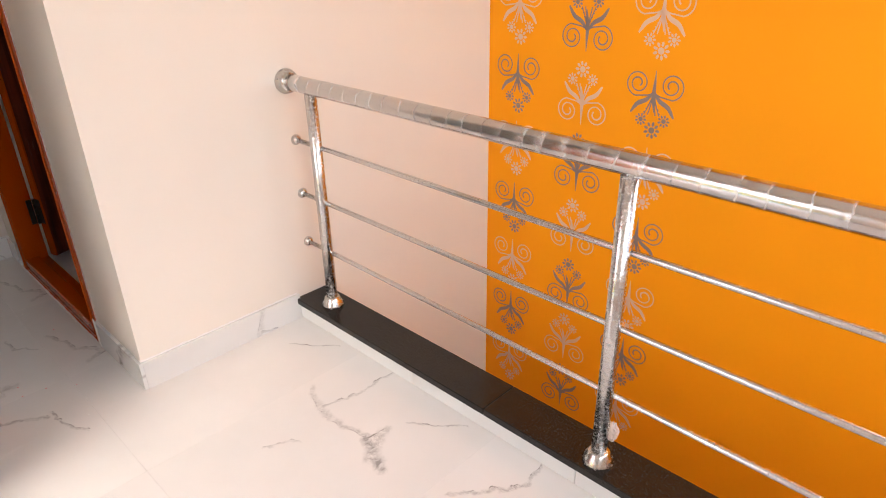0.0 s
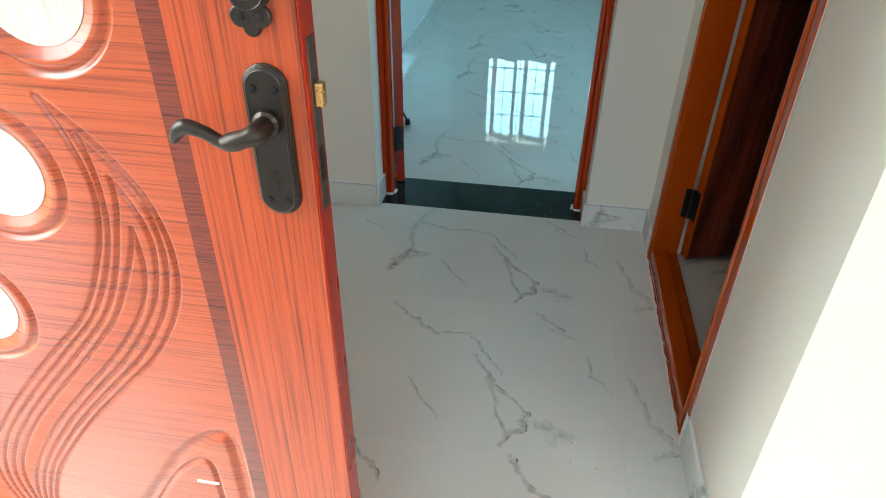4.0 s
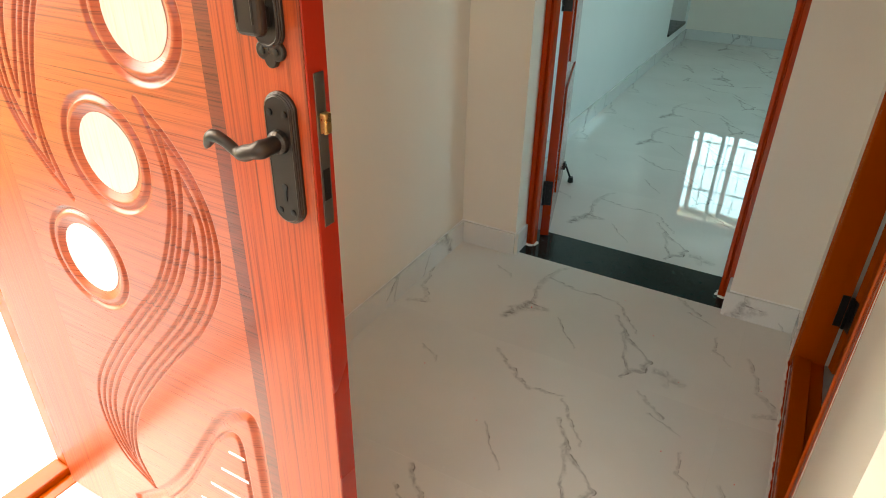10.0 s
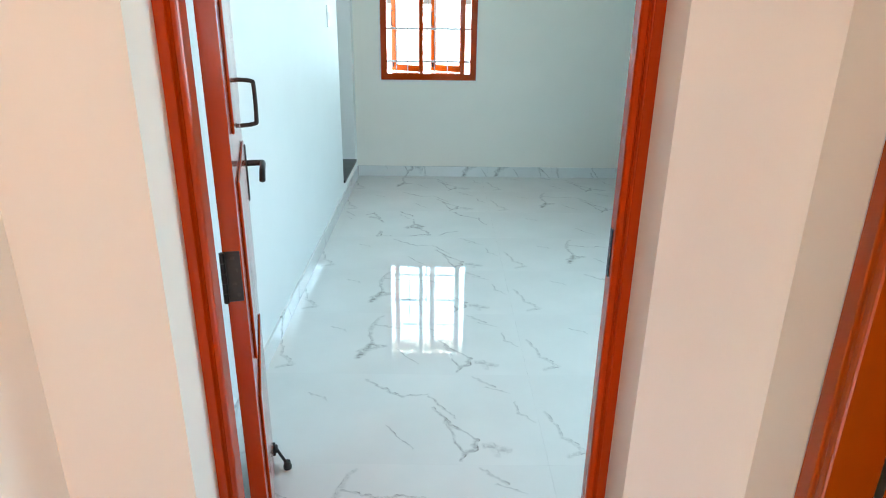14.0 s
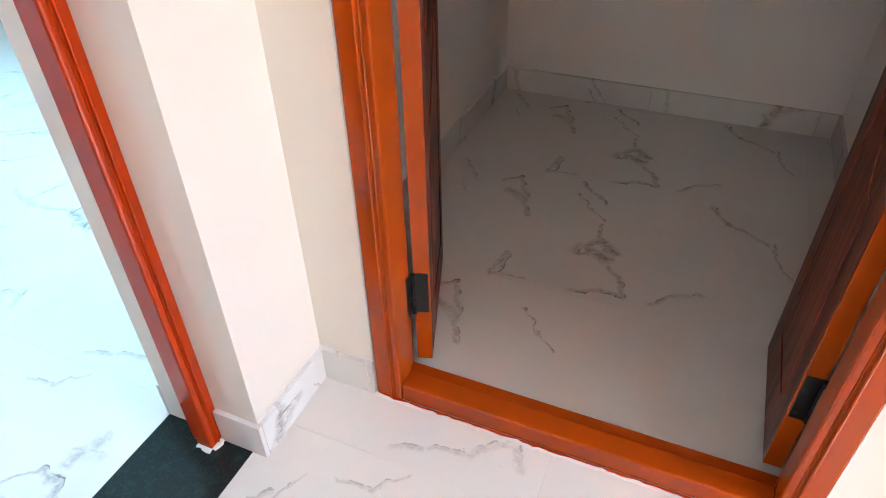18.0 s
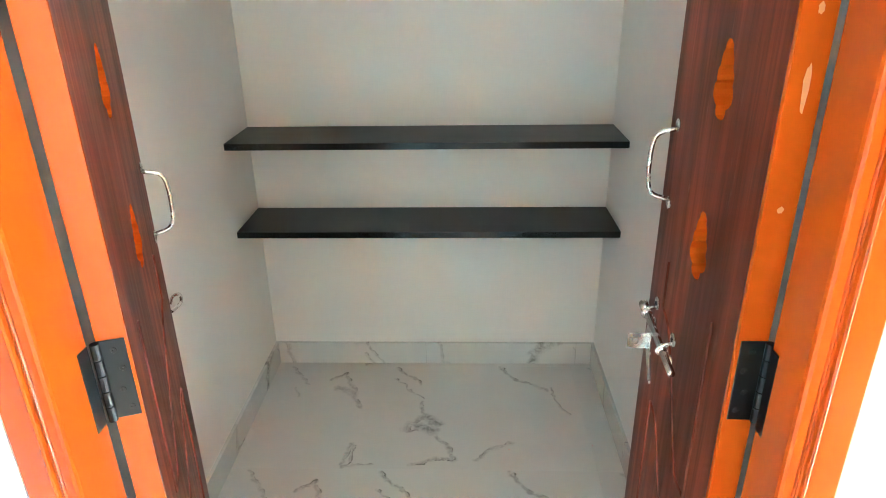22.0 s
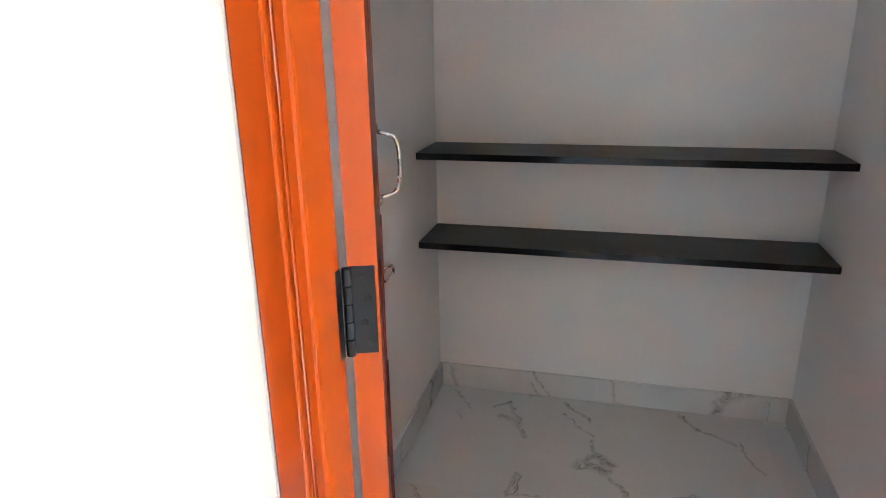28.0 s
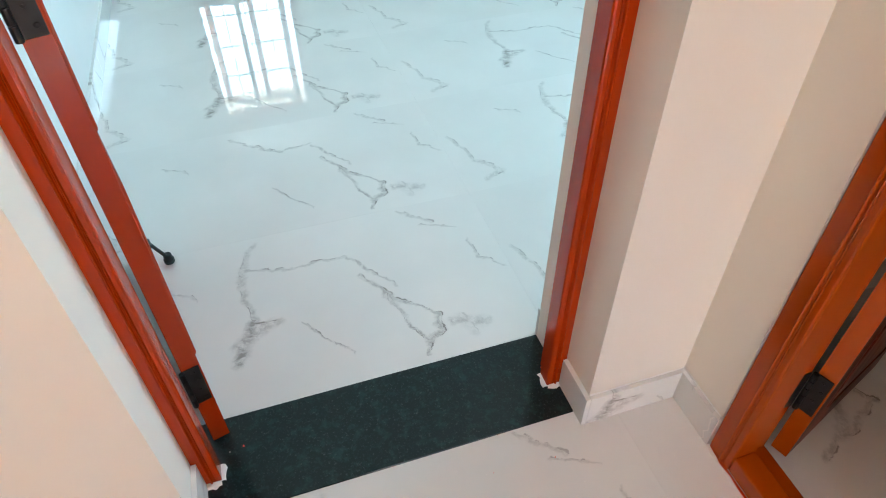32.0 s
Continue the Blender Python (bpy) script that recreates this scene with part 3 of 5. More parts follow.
structure("floor_below", box(0.60, YS, -3.3, XO, -1.39, -3.2), GROUT)
structure("wall_landing_edge", box(0.60, YS, -3.2, 0.695, -1.39, 0.055), IVORY)
structure("ceiling", box(XWO, YS - 0.2, H, XO + 0.2, YC1, H + 0.12), CEIL)
# unseen slab, added low so the white store bounces more light
structure("ceiling_store_added", box(0.115, YC0, 2.32, XC1, YC1, 2.42), CLOSET_P, "white low ceiling, added unseen to bounce light in the store")
structure("ceiling_bedroom", box(XB0 - 0.2, YC1 + 0.004, H, XB1 + 0.24, YB1 + 0.23, H + 0.12), CEIL)

# bedroom east wall: blue-grey below a slanting white line, teal above it
structure("wall_bedroom_east", wall("y", XB1, XB1 + 0.24, YB0, YB1 + 0.23, -0.1, H, [(0.75, 2.15, 0.9, 2.1)]), BLUEGREY)
LINE = ((5.31, 2.72), (1.17, -0.1))


def slant(u):
    (a, b), (c, d) = LINE
    return b + (u - a) * (d - b) / (c - a)


KU = LINE[1][0] + (0.10 - LINE[1][1]) * (LINE[0][0] - LINE[1][0]) / (LINE[0][1] - LINE[1][1])
bm = bmesh.new()
for poly in ([(2.15, slant(2.15)), (2.15, H), (YB1, H), (YB1, slant(YB1))], [(YB0, 2.1), (YB0, H), (2.15, H), (2.15, 2.1)], [(YB0, 0.1), (YB0, 2.1), (0.75, 2.1), (0.75, 0.1)],
             [(0.75, 0.1), (0.75, 0.9), (2.15, 0.9), (2.15, slant(2.15)), (KU, 0.1)]):
    bm.faces.new([bm.verts.new((XB1 - 0.002, u, z)) for u, z in poly])
structure("trim_teal_field", bm, TEAL, "teal painted field on the bedroom wall")
bm = bmesh.new()
u0, u1 = KU, YB1
bm.faces.new([bm.verts.new((XB1 - 0.004, u, z)) for u, z in ((u0, 0.10), (u1, slant(u1)), (u1, slant(u1) - 0.055), (u0 + 0.08, 0.10))])
structure("trim_white_line", bm, WHITE, "white painted line between two wall colours")

# recess behind the raised doorway in the bedroom's west wall
structure("wall_recess", wall("y", XB0 - 1.25, XB0 - 1.15, 3.9, 4.9, 0.0, 2.1), WHITE)
structure("wall_recess_south", box(XB0 - 1.15, 3.9, 0.0, XB0 - 0.2, 4.016, 2.1), WHITE)
structure("wall_recess_north", box(XB0 - 1.15, 4.774, 0.0, XB0 - 0.2, 4.9, 2.1), WHITE)
structure("floor_recess", box(XB0 - 1.15, 4.016, 0.0, XB0 - 0.2, 4.774, 0.16), GROUT)
structure("ceiling_recess", box(XB0 - 1.25, 3.9, 2.1, XB0 - 0.2, 4.9, 2.2), WHITE)
tagged(structure("doorstep_stone", box(XB0 - 0.2, 4.02, 0.165, XB0 + 0.012, 4.77, 0.19, 0.003), GRANITE, "polished black stone doorstep in a raised doorway"))
structure("loft_slab", box(XB0, 4.40, 2.045, XB1, YB1, 2.115, 0.004), WHITE, "white plastered loft slab over the window")

# stair kerb under the railing
kerb = structure("kerb", box(0.585, YS, -0.012, 0.60, -1.39, 0.058), GROUT)
y = -1.39
for k in range(5):
    y2 = max(y - 0.60, YS)
    part("kerb_tile", box(0.577, y2 + 0.001, 0.0, 0.585, y - 0.001, 0.058, 0.001, 1), SKIRT, kerb)
    y = y2
y = -1.39
for k in range(4):
    y2 = max(y - 0.903, YS)
    part("kerb_stone", box(0.565, y2 + 0.0008, 0.058, 0.702, y - 0.0008, 0.08, 0.002), GRANITE, kerb, "speckled black granite coping")
    y = y2

# threshold stone of the bedroom
structure("door_sill", box(DO[0], 0.027, -0.012, DO[1], YB0 + 0.004, 0.0015, 0.001, 1), GRAN_G, "polished dark green-black granite door sill")

# terrace, parapet and what lies beyond
structure("terrace_floor", box(-4.45, -9.0, -0.4, XWO, 7.0, TZ), CEMENT)
structure("parapet_south", box(-3.75, -9.0, TZ, -3.61, -1.13, 0.735, 0.006), YELLOW)
structure("parapet_return", box(-4.34, -1.27, TZ, -3.75, -1.13, 0.735, 0.006), YELLOW)
structure("parapet_north", box(-4.34, -1.13, TZ, -4.20, 7.0, 0.735, 0.006), YELLOW)
structure("parapet_cap_south", box(-3.76, -9.0, 0.735, -3.60, -1.12, 0.742), CAP_LIT)
structure("parapet_cap_return", box(-4.35, -1.28, 0.735, -3.76, -1.12, 0.742), CAP_LIT)
structure("parapet_cap_north", box(-4.35, -1.12, 0.735, -4.19, 7.0, 0.742), CAP_LIT)
structure("ground", box(-9000, -9000, -3.6, 9000, 9000, -3.4), EARTH)

nb = thing("neighbour_house", "pink plastered neighbour house with a red roof band", "house", (-12.5, 0, -3.4))
part("house_wall", box(-3.5, -14, 0, 3.45, 16, 3.5), PINK, nb)
part("roof_band", box(-3.55, -14.05, 3.5, 3.55, 16.05, 3.68), RED, nb, "red painted roof band")
part("roof_ledge", box(-3.5, -14.0, 3.45, 3.5, 16.0, 3.5), YELLOW, nb)
part("roof_top", box(-3.5, -14.0, 3.68, 3.5, 16.0, 3.70), PUTTY, nb)


# ---- doors and frames ----
def jamb_profile(x0, x1, face, depth, lip, h, side):
    """One upright of a door frame: flat face, a rounded bead with a quirk beside it, and a rebate for the leaf."""
    w, d1 = face + lip, depth * 0.6
    prof = [(0.0, 0.004), (0.004, 0.0), (0.56 * w, 0.0), (0.575 * w, -0.0032), (0.61 * w, -0.0048), (0.645 * w, -0.0032), (0.66 * w, 0.0008), (0.685 * w, 0.0022), (0.71 * w, 0.0),
            (0.735 * w, -0.0010), (0.76 * w, 0.0016), (0.78 * w, 0.0), (w - 0.005, 0.0), (w - 0.0015, 0.0014), (w, 0.005), (w, d1), (face, d1), (face, depth), (0.0, depth)]
    bm = bmesh.new()
    lo, hi = [[bm.verts.new((x0 + u if side < 0 else x1 - u, y, z)) for u, y in prof] for z in (0.0, h)]
    for k in range(len(prof)):
        j = (k + 1) % len(prof)
        bm.faces.new((lo[k], lo[j], hi[j], hi[k]))
    bm.faces.new(lo[::-1])
    bm.faces.new(hi)
    bmesh.ops.recalc_face_normals(bm, faces=bm.faces[:])
    return bm


def door_frame(name, label, w, h, depth, face, m, sill, mat):
    """A frame w by h outside, standing in the x-z plane with its face at y = 0, rebated on the far side."""
    t = thing(name, label, "door frame")
    t.matrix_basis = m
    lip, d1 = 0.012, depth * 0.6
    for side, x0, x1 in ((-1, 0.0, face), (1, w - face, w)):
        part("jamb", jamb_profile(x0, x1, face, depth, lip, h, side), mat, t)
    a, b = face + lip + 0.0004, w - face - lip - 0.0004
    hb = box(a, 0, h - face - lip, b, d1 - 0.0004, h, 0.004)
    add_box(hb, face + 0.0004, d1, h - face, w - face - 0.0004, depth, h, 0.002, 1)
    part("head", hb, mat, t)
    if sill:
        sb = box(a, 0.0012, 0.0, b, d1 - 0.0004, 0.05, 0.005, 3)
        add_box(sb, face + 0.0004, d1, 0.0, w - face - 0.0004, depth, 0.032, 0.002, 1)
        part("sill", sb, mat, t)
    return t


door_frame("bedroom_door_frame", "glossy red-brown painted wooden door frame on a stone sill", 0.851, 2.10, 0.062, 0.040, pose(-1.076, 0.108, 0.0015), False, FRAME)
door_frame("store_door_frame", "glossy orange-brown painted wooden double door frame with a sill", CO[1] - CO[0], 2.10, 0.092, 0.052, pose(-0.004, CO[1], 0.0, 0, 0, -90), True, FRAME_BRIGHT)
door_frame("terrace_door_frame", "glossy brown painted wooden terrace door frame with a sill", EO[1] - EO[0], 2.17, 0.10, 0.062, pose(-1.67, EO[0], -0.05, 0, 0, 90) @ Matrix.Diagonal((1, -1, 1, 1)), True, FRAME_BRIGHT)


def hinge(parent, x, y, z, ax=0.0, h=0.105, w=0.034):
    """A black butt hinge: two plates either side of a pin, with screws."""
    hb = bmesh.new()
    add_box(hb, -w, -0.0015, -h / 2, -0.003, 0.0015, h / 2, 0.0006, 1)
    add_box(hb, 0.003, -0.0015, -h / 2, w, 0.0015, h / 2, 0.0006, 1)
    tube(hb, [(0, -0.003, -h / 2), (0, -0.003, h / 2)], 0.005, 10)
    ob = part("hinge", hb, BLACK, parent, "black steel butt hinge")
    ob.matrix_basis = pose(x, y, z, 0, 0, ax)
    for sx in (-0.6, 0.6):
        for k in (-0.36, -0.12, 0.12, 0.36):
            part("screw", lathe(bmesh.new(), [(0.0036, 0), (0.0036, 0.0012), (0.001, 0.002)], pose(sx * w, -0.0015, k * h, 90), 8), STEEL_D, ob)
    return ob


def edge_hinge(t, th, side, z):
    """A black butt hinge let into the edge of a leaf: plate, knuckles on the frame side, four screws in zigzag."""
    hb = bmesh.new()
    add_box(hb, -0.0032, 0.003 if side > 0 else -th + 0.001, z - 0.055, -0.0008, th - 0.001 if side > 0 else -0.003, z + 0.055, 0.0006, 1)
    for k in range(5):
        tube(hb, [(-0.006, side * (th + 0.001), z - 0.055 + 0.0222 * k), (-0.006, side * (th + 0.001), z - 0.0345 + 0.0222 * k)], 0.0056, 10)
    ho = part("hinge", hb, BLACK, t, "black steel butt hinge")
    for sy, k in ((0.5, 0.041), (0.34, 0.015), (0.5, -0.015), (0.34, -0.041)):
        part("screw", lathe(bmesh.new(), [(0.0040, 0), (0.0036, 0.0005), (0.0012, 0.0008), (0.0008, 0.0002)], pose(-0.0032, side * th * sy, z + k, 0, -90), 10), STEEL_D, ho)
    return ho


def lobed(cx, cz, w, h):
    """The outline of a cut-out like a stylised bud: three lobes a side, tapering up."""
    prof = ((0.0, 0.16), (0.03, 0.42), (0.10, 0.52), (0.15, 0.50), (0.19, 0.74), (0.25, 0.95), (0.33, 1.0), (0.41, 0.94), (0.46, 0.80), (0.52, 0.84), (0.60, 0.80), (0.66, 0.64), (0.72, 0.62), (0.80, 0.56), (0.87, 0.40), (0.94, 0.36), (1.0, 0.14))
    pts = [(cx + r * w / 2, cz - h / 2 + t * h) for t, r in prof]
    return pts + [(cx - r * w / 2, cz - h / 2 + t * h) for t, r in reversed(prof)]


def store_leaf(name, label, m, side, hole_x, pz, w, hx):
    """One narrow leaf with bud-shaped cut-outs. Local x runs from the hinge to the free edge, its face looks to -y (side 1) or +y (side -1)."""
    h, th = 1.98, 0.034
    t = thing(name, label, "door", group="store double door")
    t.matrix_basis = m
    bm = bmesh.new()
    loops = [[(0.0, 0.0), (w, 0.0), (w, h), (0.0, h)]]
    for z in (1.092, 1.310, 1.525, 1.74):
        loops.append(lobed(hole_x, z, 0.064, 0.096))
    for y in (0.0, th * side):
        edges = []
        for lp in loops:
            vs = [bm.verts.new((x, y, z)) for x, z in lp]
            edges += [bm.edges.new((vs[i], vs[(i + 1) % len(vs)])) for i in range(len(vs))]
        bmesh.ops.triangle_fill(bm, edges=edges, use_beauty=True, use_dissolve=False)
    panel = part("panel", bm, WALNUT, t, "dark reddish walnut veneer panel")
    eb = bmesh.new()
    for k, lp in enumerate(loops):
        a = [eb.verts.new((x, 0.0, z)) for x, z in lp]
        b = [eb.verts.new((x, th * side, z)) for x, z in lp]
        for i in range(len(lp)):
            j = (i + 1) % len(lp)
            eb.faces.new((a[i], a[j], b[j], b[i]))
    part("edge", eb, EDGE, t, "orange painted leaf edges and cut-outs")
    ed = box(-0.001, -0.0005 * side, 0.001, 0.006, th * side, h - 0.001) if side > 0 else box(-0.001, th * side, 0.001, 0.006, 0.0005, h - 0.001)
    part("lipping", ed, EDGE, t)
    for z in (0.205, 0.985, 1.785):
        edge_hinge(t, th, side, z)
    # routed lines: a lower panel under a sloping wave, and a second wave above it
    for line in ([(0.075, 0.57), (0.075, 0.12), (w - 0.075, 0.12), (w - 0.075, 0.76)], [(0.075, 0.57), (0.12, 0.575), (w * 0.5, 0.65), (w - 0.115, 0.74), (w - 0.075, 0.76)],
                 [(0.075, 0.73), (0.12, 0.74), (w * 0.5, 0.83), (w - 0.115, 0.92), (w - 0.075, 0.94)], [(0.075, 0.73), (0.075, 1.02)], [(w - 0.075, 0.94), (w - 0.075, 1.02)]):
        pts = spline([(x, -side * 0.0002, z) for x, z in line], 6) if len(line) == 5 else [(x, -side * 0.0002, z) for x, z in line]
        part("routed_line", tube(bmesh.new(), pts, 0.0028, 6), WALNUT, t, "", True)
    # bow pull handle on the face
    n = -side
    hp = spline([(hx, n * 0.002, pz - 0.055), (hx + 0.004, n * 0.03, pz - 0.043), (hx + 0.004, n * 0.036, pz), (hx + 0.004, n * 0.03, pz + 0.043), (hx, n * 0.002, pz + 0.055)], 6)
    ob = part("pull_handle", tube(bmesh.new(), hp, 0.0036, 10), STEEL, t, "bright steel bow pull", True)
    for z in (pz - 0.06, pz + 0.06):
        part("handle_foot", lathe(bmesh.new(), [(0.010, 0), (0.010, 0.0015), (0.006, 0.003)], pose(hx, n * 0.0005, z, 90 * side), 12), STEEL, ob)
    return t


L1 = store_leaf("store_door_leaf", "dark reddish veneered door leaf standing open, with bud-shaped cut-outs", pose(0.110, -0.231, 0.035, 0, 0, 19.5), 1, 0.203, 1.090, 0.378, 0.358)
L2 = store_leaf("store_door_leaf", "dark reddish veneered door leaf standing open, with a hasp and bolt", pose(0.106, -0.951, 0.035, 0, 0, 0), -1, 0.157, 1.163, 0.338, 0.302)
# hasp, bolt and staple
part("hook_staple", tube(bmesh.new(), spline([(0.372, -0.002, 0.88), (0.384, -0.008, 0.88), (0.392, -0.018, 0.888), (0.402, -0.016, 0.898), (0.404, -0.004, 0.894), (0.394, 0.002, 0.884)], 6), 0.003, 8), STEEL, L1, "steel staple hook")
ROD = ((0.312, 0.015, 0.916), (0.148, 0.015, 0.892))


def on_rod(u):
    return tuple(a + (b - a) * u for a, b in zip(*ROD))


rod = bmesh.new()
tube(rod, [on_rod(0.0), on_rod(0.02), on_rod(0.98), on_rod(1.0)], 0.0056, 12)
rod = part("bolt", rod, STEEL, L2, "bright steel aldrop bolt", True)
part("bolt_head", tube(bmesh.new(), [on_rod(-0.05), on_rod(0.07)], 0.0078, 14), STEEL, rod, "", True)
for u in (0.12, 0.68):
    x, y, z = on_rod(u)
    part("collar", tube(bmesh.new(), [on_rod(u - 0.025), on_rod(u + 0.025)], 0.0082, 14), STEEL, rod, "", True)
    for dz in (0.019, -0.019):
        ear = part("staple_plate", lathe(bmesh.new(), [(0.011, 0.0), (0.011, 0.0015), (0.009, 0.0022)], pose(x, 0.0004, z + dz, -90), 16), STEEL, rod, "", True)
        part("rivet", lathe(bmesh.new(), [(0.0042, 0.0), (0.0036, 0.0014), (0.001, 0.0019)], pose(x, 0.0026, z + dz, -90), 10), STEEL_D, ear, "", True)
    part("staple", tube(bmesh.new(), spline([(x, 0.001, z + 0.012), (x, 0.012, z + 0.010), (x, 0.0235, z), (x, 0.012, z - 0.010), (x, 0.001, z - 0.012)], 4), 0.0028, 8), STEEL, rod, "", True)
tail = bmesh.new()
rim = [(0.292, 0.905), (0.300, 0.872), (0.288, 0.845), (0.262, 0.806), (0.253, 0.803), (0.255, 0.815), (0.268, 0.850), (0.272, 0.902)]
fr, bk = [[tail.verts.new((x, y, z)) for x, z in rim] for y in (0.009, 0.0115)]
tail.faces.new(fr)
tail.faces.new(bk[::-1])
for k in range(len(rim)):
    tail.faces.new((fr[k], bk[k], bk[(k + 1) % len(rim)], fr[(k + 1) % len(rim)]))
bmesh.ops.recalc_face_normals(tail, faces=tail.faces[:])
part("hasp", tail, STEEL, rod, "bright steel hasp handle")
# ear of the hasp, standing out from the leaf, with its padlock hole
lug = bmesh.new()
for x in (0.290, 0.2925):
    edges = []
    for lp in ([(0.0115, 0.848), (0.043, 0.848), (0.043, 0.876), (0.0115, 0.876)], [(0.030 + 0.006 * math.cos(a * math.tau / 14), 0.862 + 0.006 * math.sin(a * math.tau / 14)) for a in range(14)]):
        vs = [lug.verts.new((x, y, z)) for y, z in lp]
        edges += [lug.edges.new((vs[k], vs[(k + 1) % len(vs)])) for k in range(len(vs))]
    bmesh.ops.triangle_fill(lug, edges=edges, use_beauty=True, use_dissolve=False)
lug.verts.ensure_lookup_table()
for a, n in ((0, 4), (4, 14)):
    for k in range(n):
        v = [lug.verts[q] for q in (a + k, a + (k + 1) % n, 18 + a + (k + 1) % n, 18 + a + k)]
        lug.faces.new(v)
bmesh.ops.recalc_face_normals(lug, faces=lug.faces[:])
part("hasp_ear", lug, STEEL, rod, "pierced steel ear")

# store shelves
for z in (0.975, 0.672):
    sh = thing("store_shelf", "black polished stone shelf slab built into the store walls", "shelf", (1.455, 0, z - 0.012), group="store shelves")
    bm = bmesh.new()
    add_box(bm, 0.0, YC0 - 0.002, -0.011, XC1 - 1.455, YC1 + 0.002, 0.011, 0.002)
    part("slab", bm, SHELF, sh)
    part("polished_edge", box(-0.003, YC0, -0.0105, 0.0, YC1, 0.0105), SHELF_EDGE, sh)
pl = thing("wall_plug", "small wall plug hole with a screw in the store wall", "wall plug", (XC1, -0.478, 1.915))
part("plug", lathe(bmesh.new(), [(0.0085, 0), (0.0085, 0.003), (0.005, 0.004)], pose(0, 0, 0, 0, -90), 14), BRASS, pl, "dull brass plug")
part("screw", lathe(bmesh.new(), [(0.004, 0.0), (0.0036, 0.0012), (0.0005, 0.0016)], pose(-0.0035, 0, 0, 0, -90), 10), STEEL_D, pl)

# ---- terrace door leaf: hinge at x = 0, face at y = 0 looking to -y ----
ED = thing("terrace_door", "open red-brown laminate door with carved swirls and round pale inlays", "door", (-1.553, -1.645, 0.012))
DW, DH, DT = 0.876, 2.03, 0.036


def leaf_xy(x, z):
    return (x + 1.553, z - 0.012)


FX0, FX1, FZ = 0.208, 0.717, 1.65
OUT_R = [(-0.978, 1.083), (-0.924, 1.032), (-0.881, 0.965), (-0.866, 0.89), (-0.88, 0.81), (-0.93, 0.72), (-0.995, 0.648), (-1.092, 0.54), (-1.185, 0.41), (-1.222, 0.29), (-1.192, 0.193)]
OUT_L = [(-0.978, 1.083), (-0.957, 1.032), (-0.946, 0.965), (-0.965, 0.885), (-1.018, 0.78), (-1.10, 0.69), (-1.20, 0.577), (-1.28, 0.465), (-1.306, 0.365), (-1.275, 0.255), (-1.192, 0.193)]
C2 = (-1.083, 0.983)
ROUNDS = ((-0.952, 1.194, 0.059), (-1.073, 0.983, 0.0615), (-1.195, 0.767, 0.064))


def swirl_lines():
    """Four nested pairs of lines, each pair meeting in a tip at the top and again at the foot."""
    r, l = (np.array([tuple(v)[:2] for v in spline([(a, b, 0) for a, b in side], 8)]) for side in (OUT_R, OUT_L))
    n, lines = len(r) - 1, []
    for k, (s0, s1) in enumerate(((0.0, 1.0), (0.085, 0.975), (0.165, 0.945), (0.255, 0.90))):
        for f in (0.125 * k, 1 - 0.125 * k):
            line = []
            for s in np.linspace(s0, s1, 46):
                ease = 1.0 if k == 0 else math.sin(min(1.0, (s - s0) / 0.13, (s1 - s) / 0.16) * math.pi / 2)
                g = 0.5 + (f - 0.5) * ease
                i = min(int(s * n), n - 1)
                q = s * n - i
                line.append((r[i] * (1 - q) + r[i + 1] * q) * (1 - g) + (l[i] * (1 - q) + l[i + 1] * q) * g)
            lines.append(np.array(line))
    return lines


def carved_depth(px, pz):
    """How deep the router has cut into the face at each place of the leaf."""
    depth = np.zeros_like(px)

    def cut(line, w, d):
        lo, hi = line.min(0) - w, line.max(0) + w
        m = (px > lo[0]) & (px < hi[0]) & (pz > lo[1]) & (pz < hi[1])
        x, z = px[m], pz[m]
        best = np.full(x.shape, 9.0)
        for (ax, az), (bx, bz) in zip(line, line[1:]):
            dx, dz = bx - ax, bz - az
            t = np.clip(((x - ax) * dx + (z - az) * dz) / (dx * dx + dz * dz + 1e-12), 0, 1)
            best = np.minimum(best, np.hypot(x - ax - t * dx, z - az - t * dz))
        depth[m] = np.maximum(depth[m], d * (0.5 + 0.5 * np.cos(np.pi * np.clip(best / w, 0, 1))))

    for line in swirl_lines():
        cut(np.array([leaf_xy(*q) for q in line]), 0.0049, 0.0043)
        cut(np.array([leaf_xy(2 * C2[0] - x, 2 * C2[1] - z) for x, z in line]), 0.0049, 0.0043)
    for cx, cz, r in ROUNDS:
        x, z = leaf_xy(cx, cz)
        d = np.hypot(px - x, pz - z)
        depth[:] = np.maximum(depth, 0.0065 * np.clip((1.24 - d / r) / 0.22, 0, 1))
        depth[:] = np.maximum(depth, 0.0048 * (0.5 + 0.5 * np.cos(np.pi * np.clip(np.abs(d - r * 1.45) / 0.008, 0, 1))))
    arch = [tuple(v)[:2] for v in spline([(-1.27, 0.12, 0), (-1.17, 0.20, 0), (-1.08, 0.30, 0), (-1.0, 0.42, 0), (-0.94, 0.51, 0), (-0.885, 0.56, 0), (-0.855, 0.555, 0), (-0.85, 0.48, 0), (-0.85, 0.30, 0), (-0.85, 0.10, 0)], 6)]
    cut(np.array([leaf_xy(*q) for q in arch]), 0.015, 0.0065)
    cut(np.array([leaf_xy(-1.065 + (x + 1.065) * 0.8, 0.1 + (z - 0.1) * 0.86) for x, z in arch]), 0.0075, 0.005)
    return depth


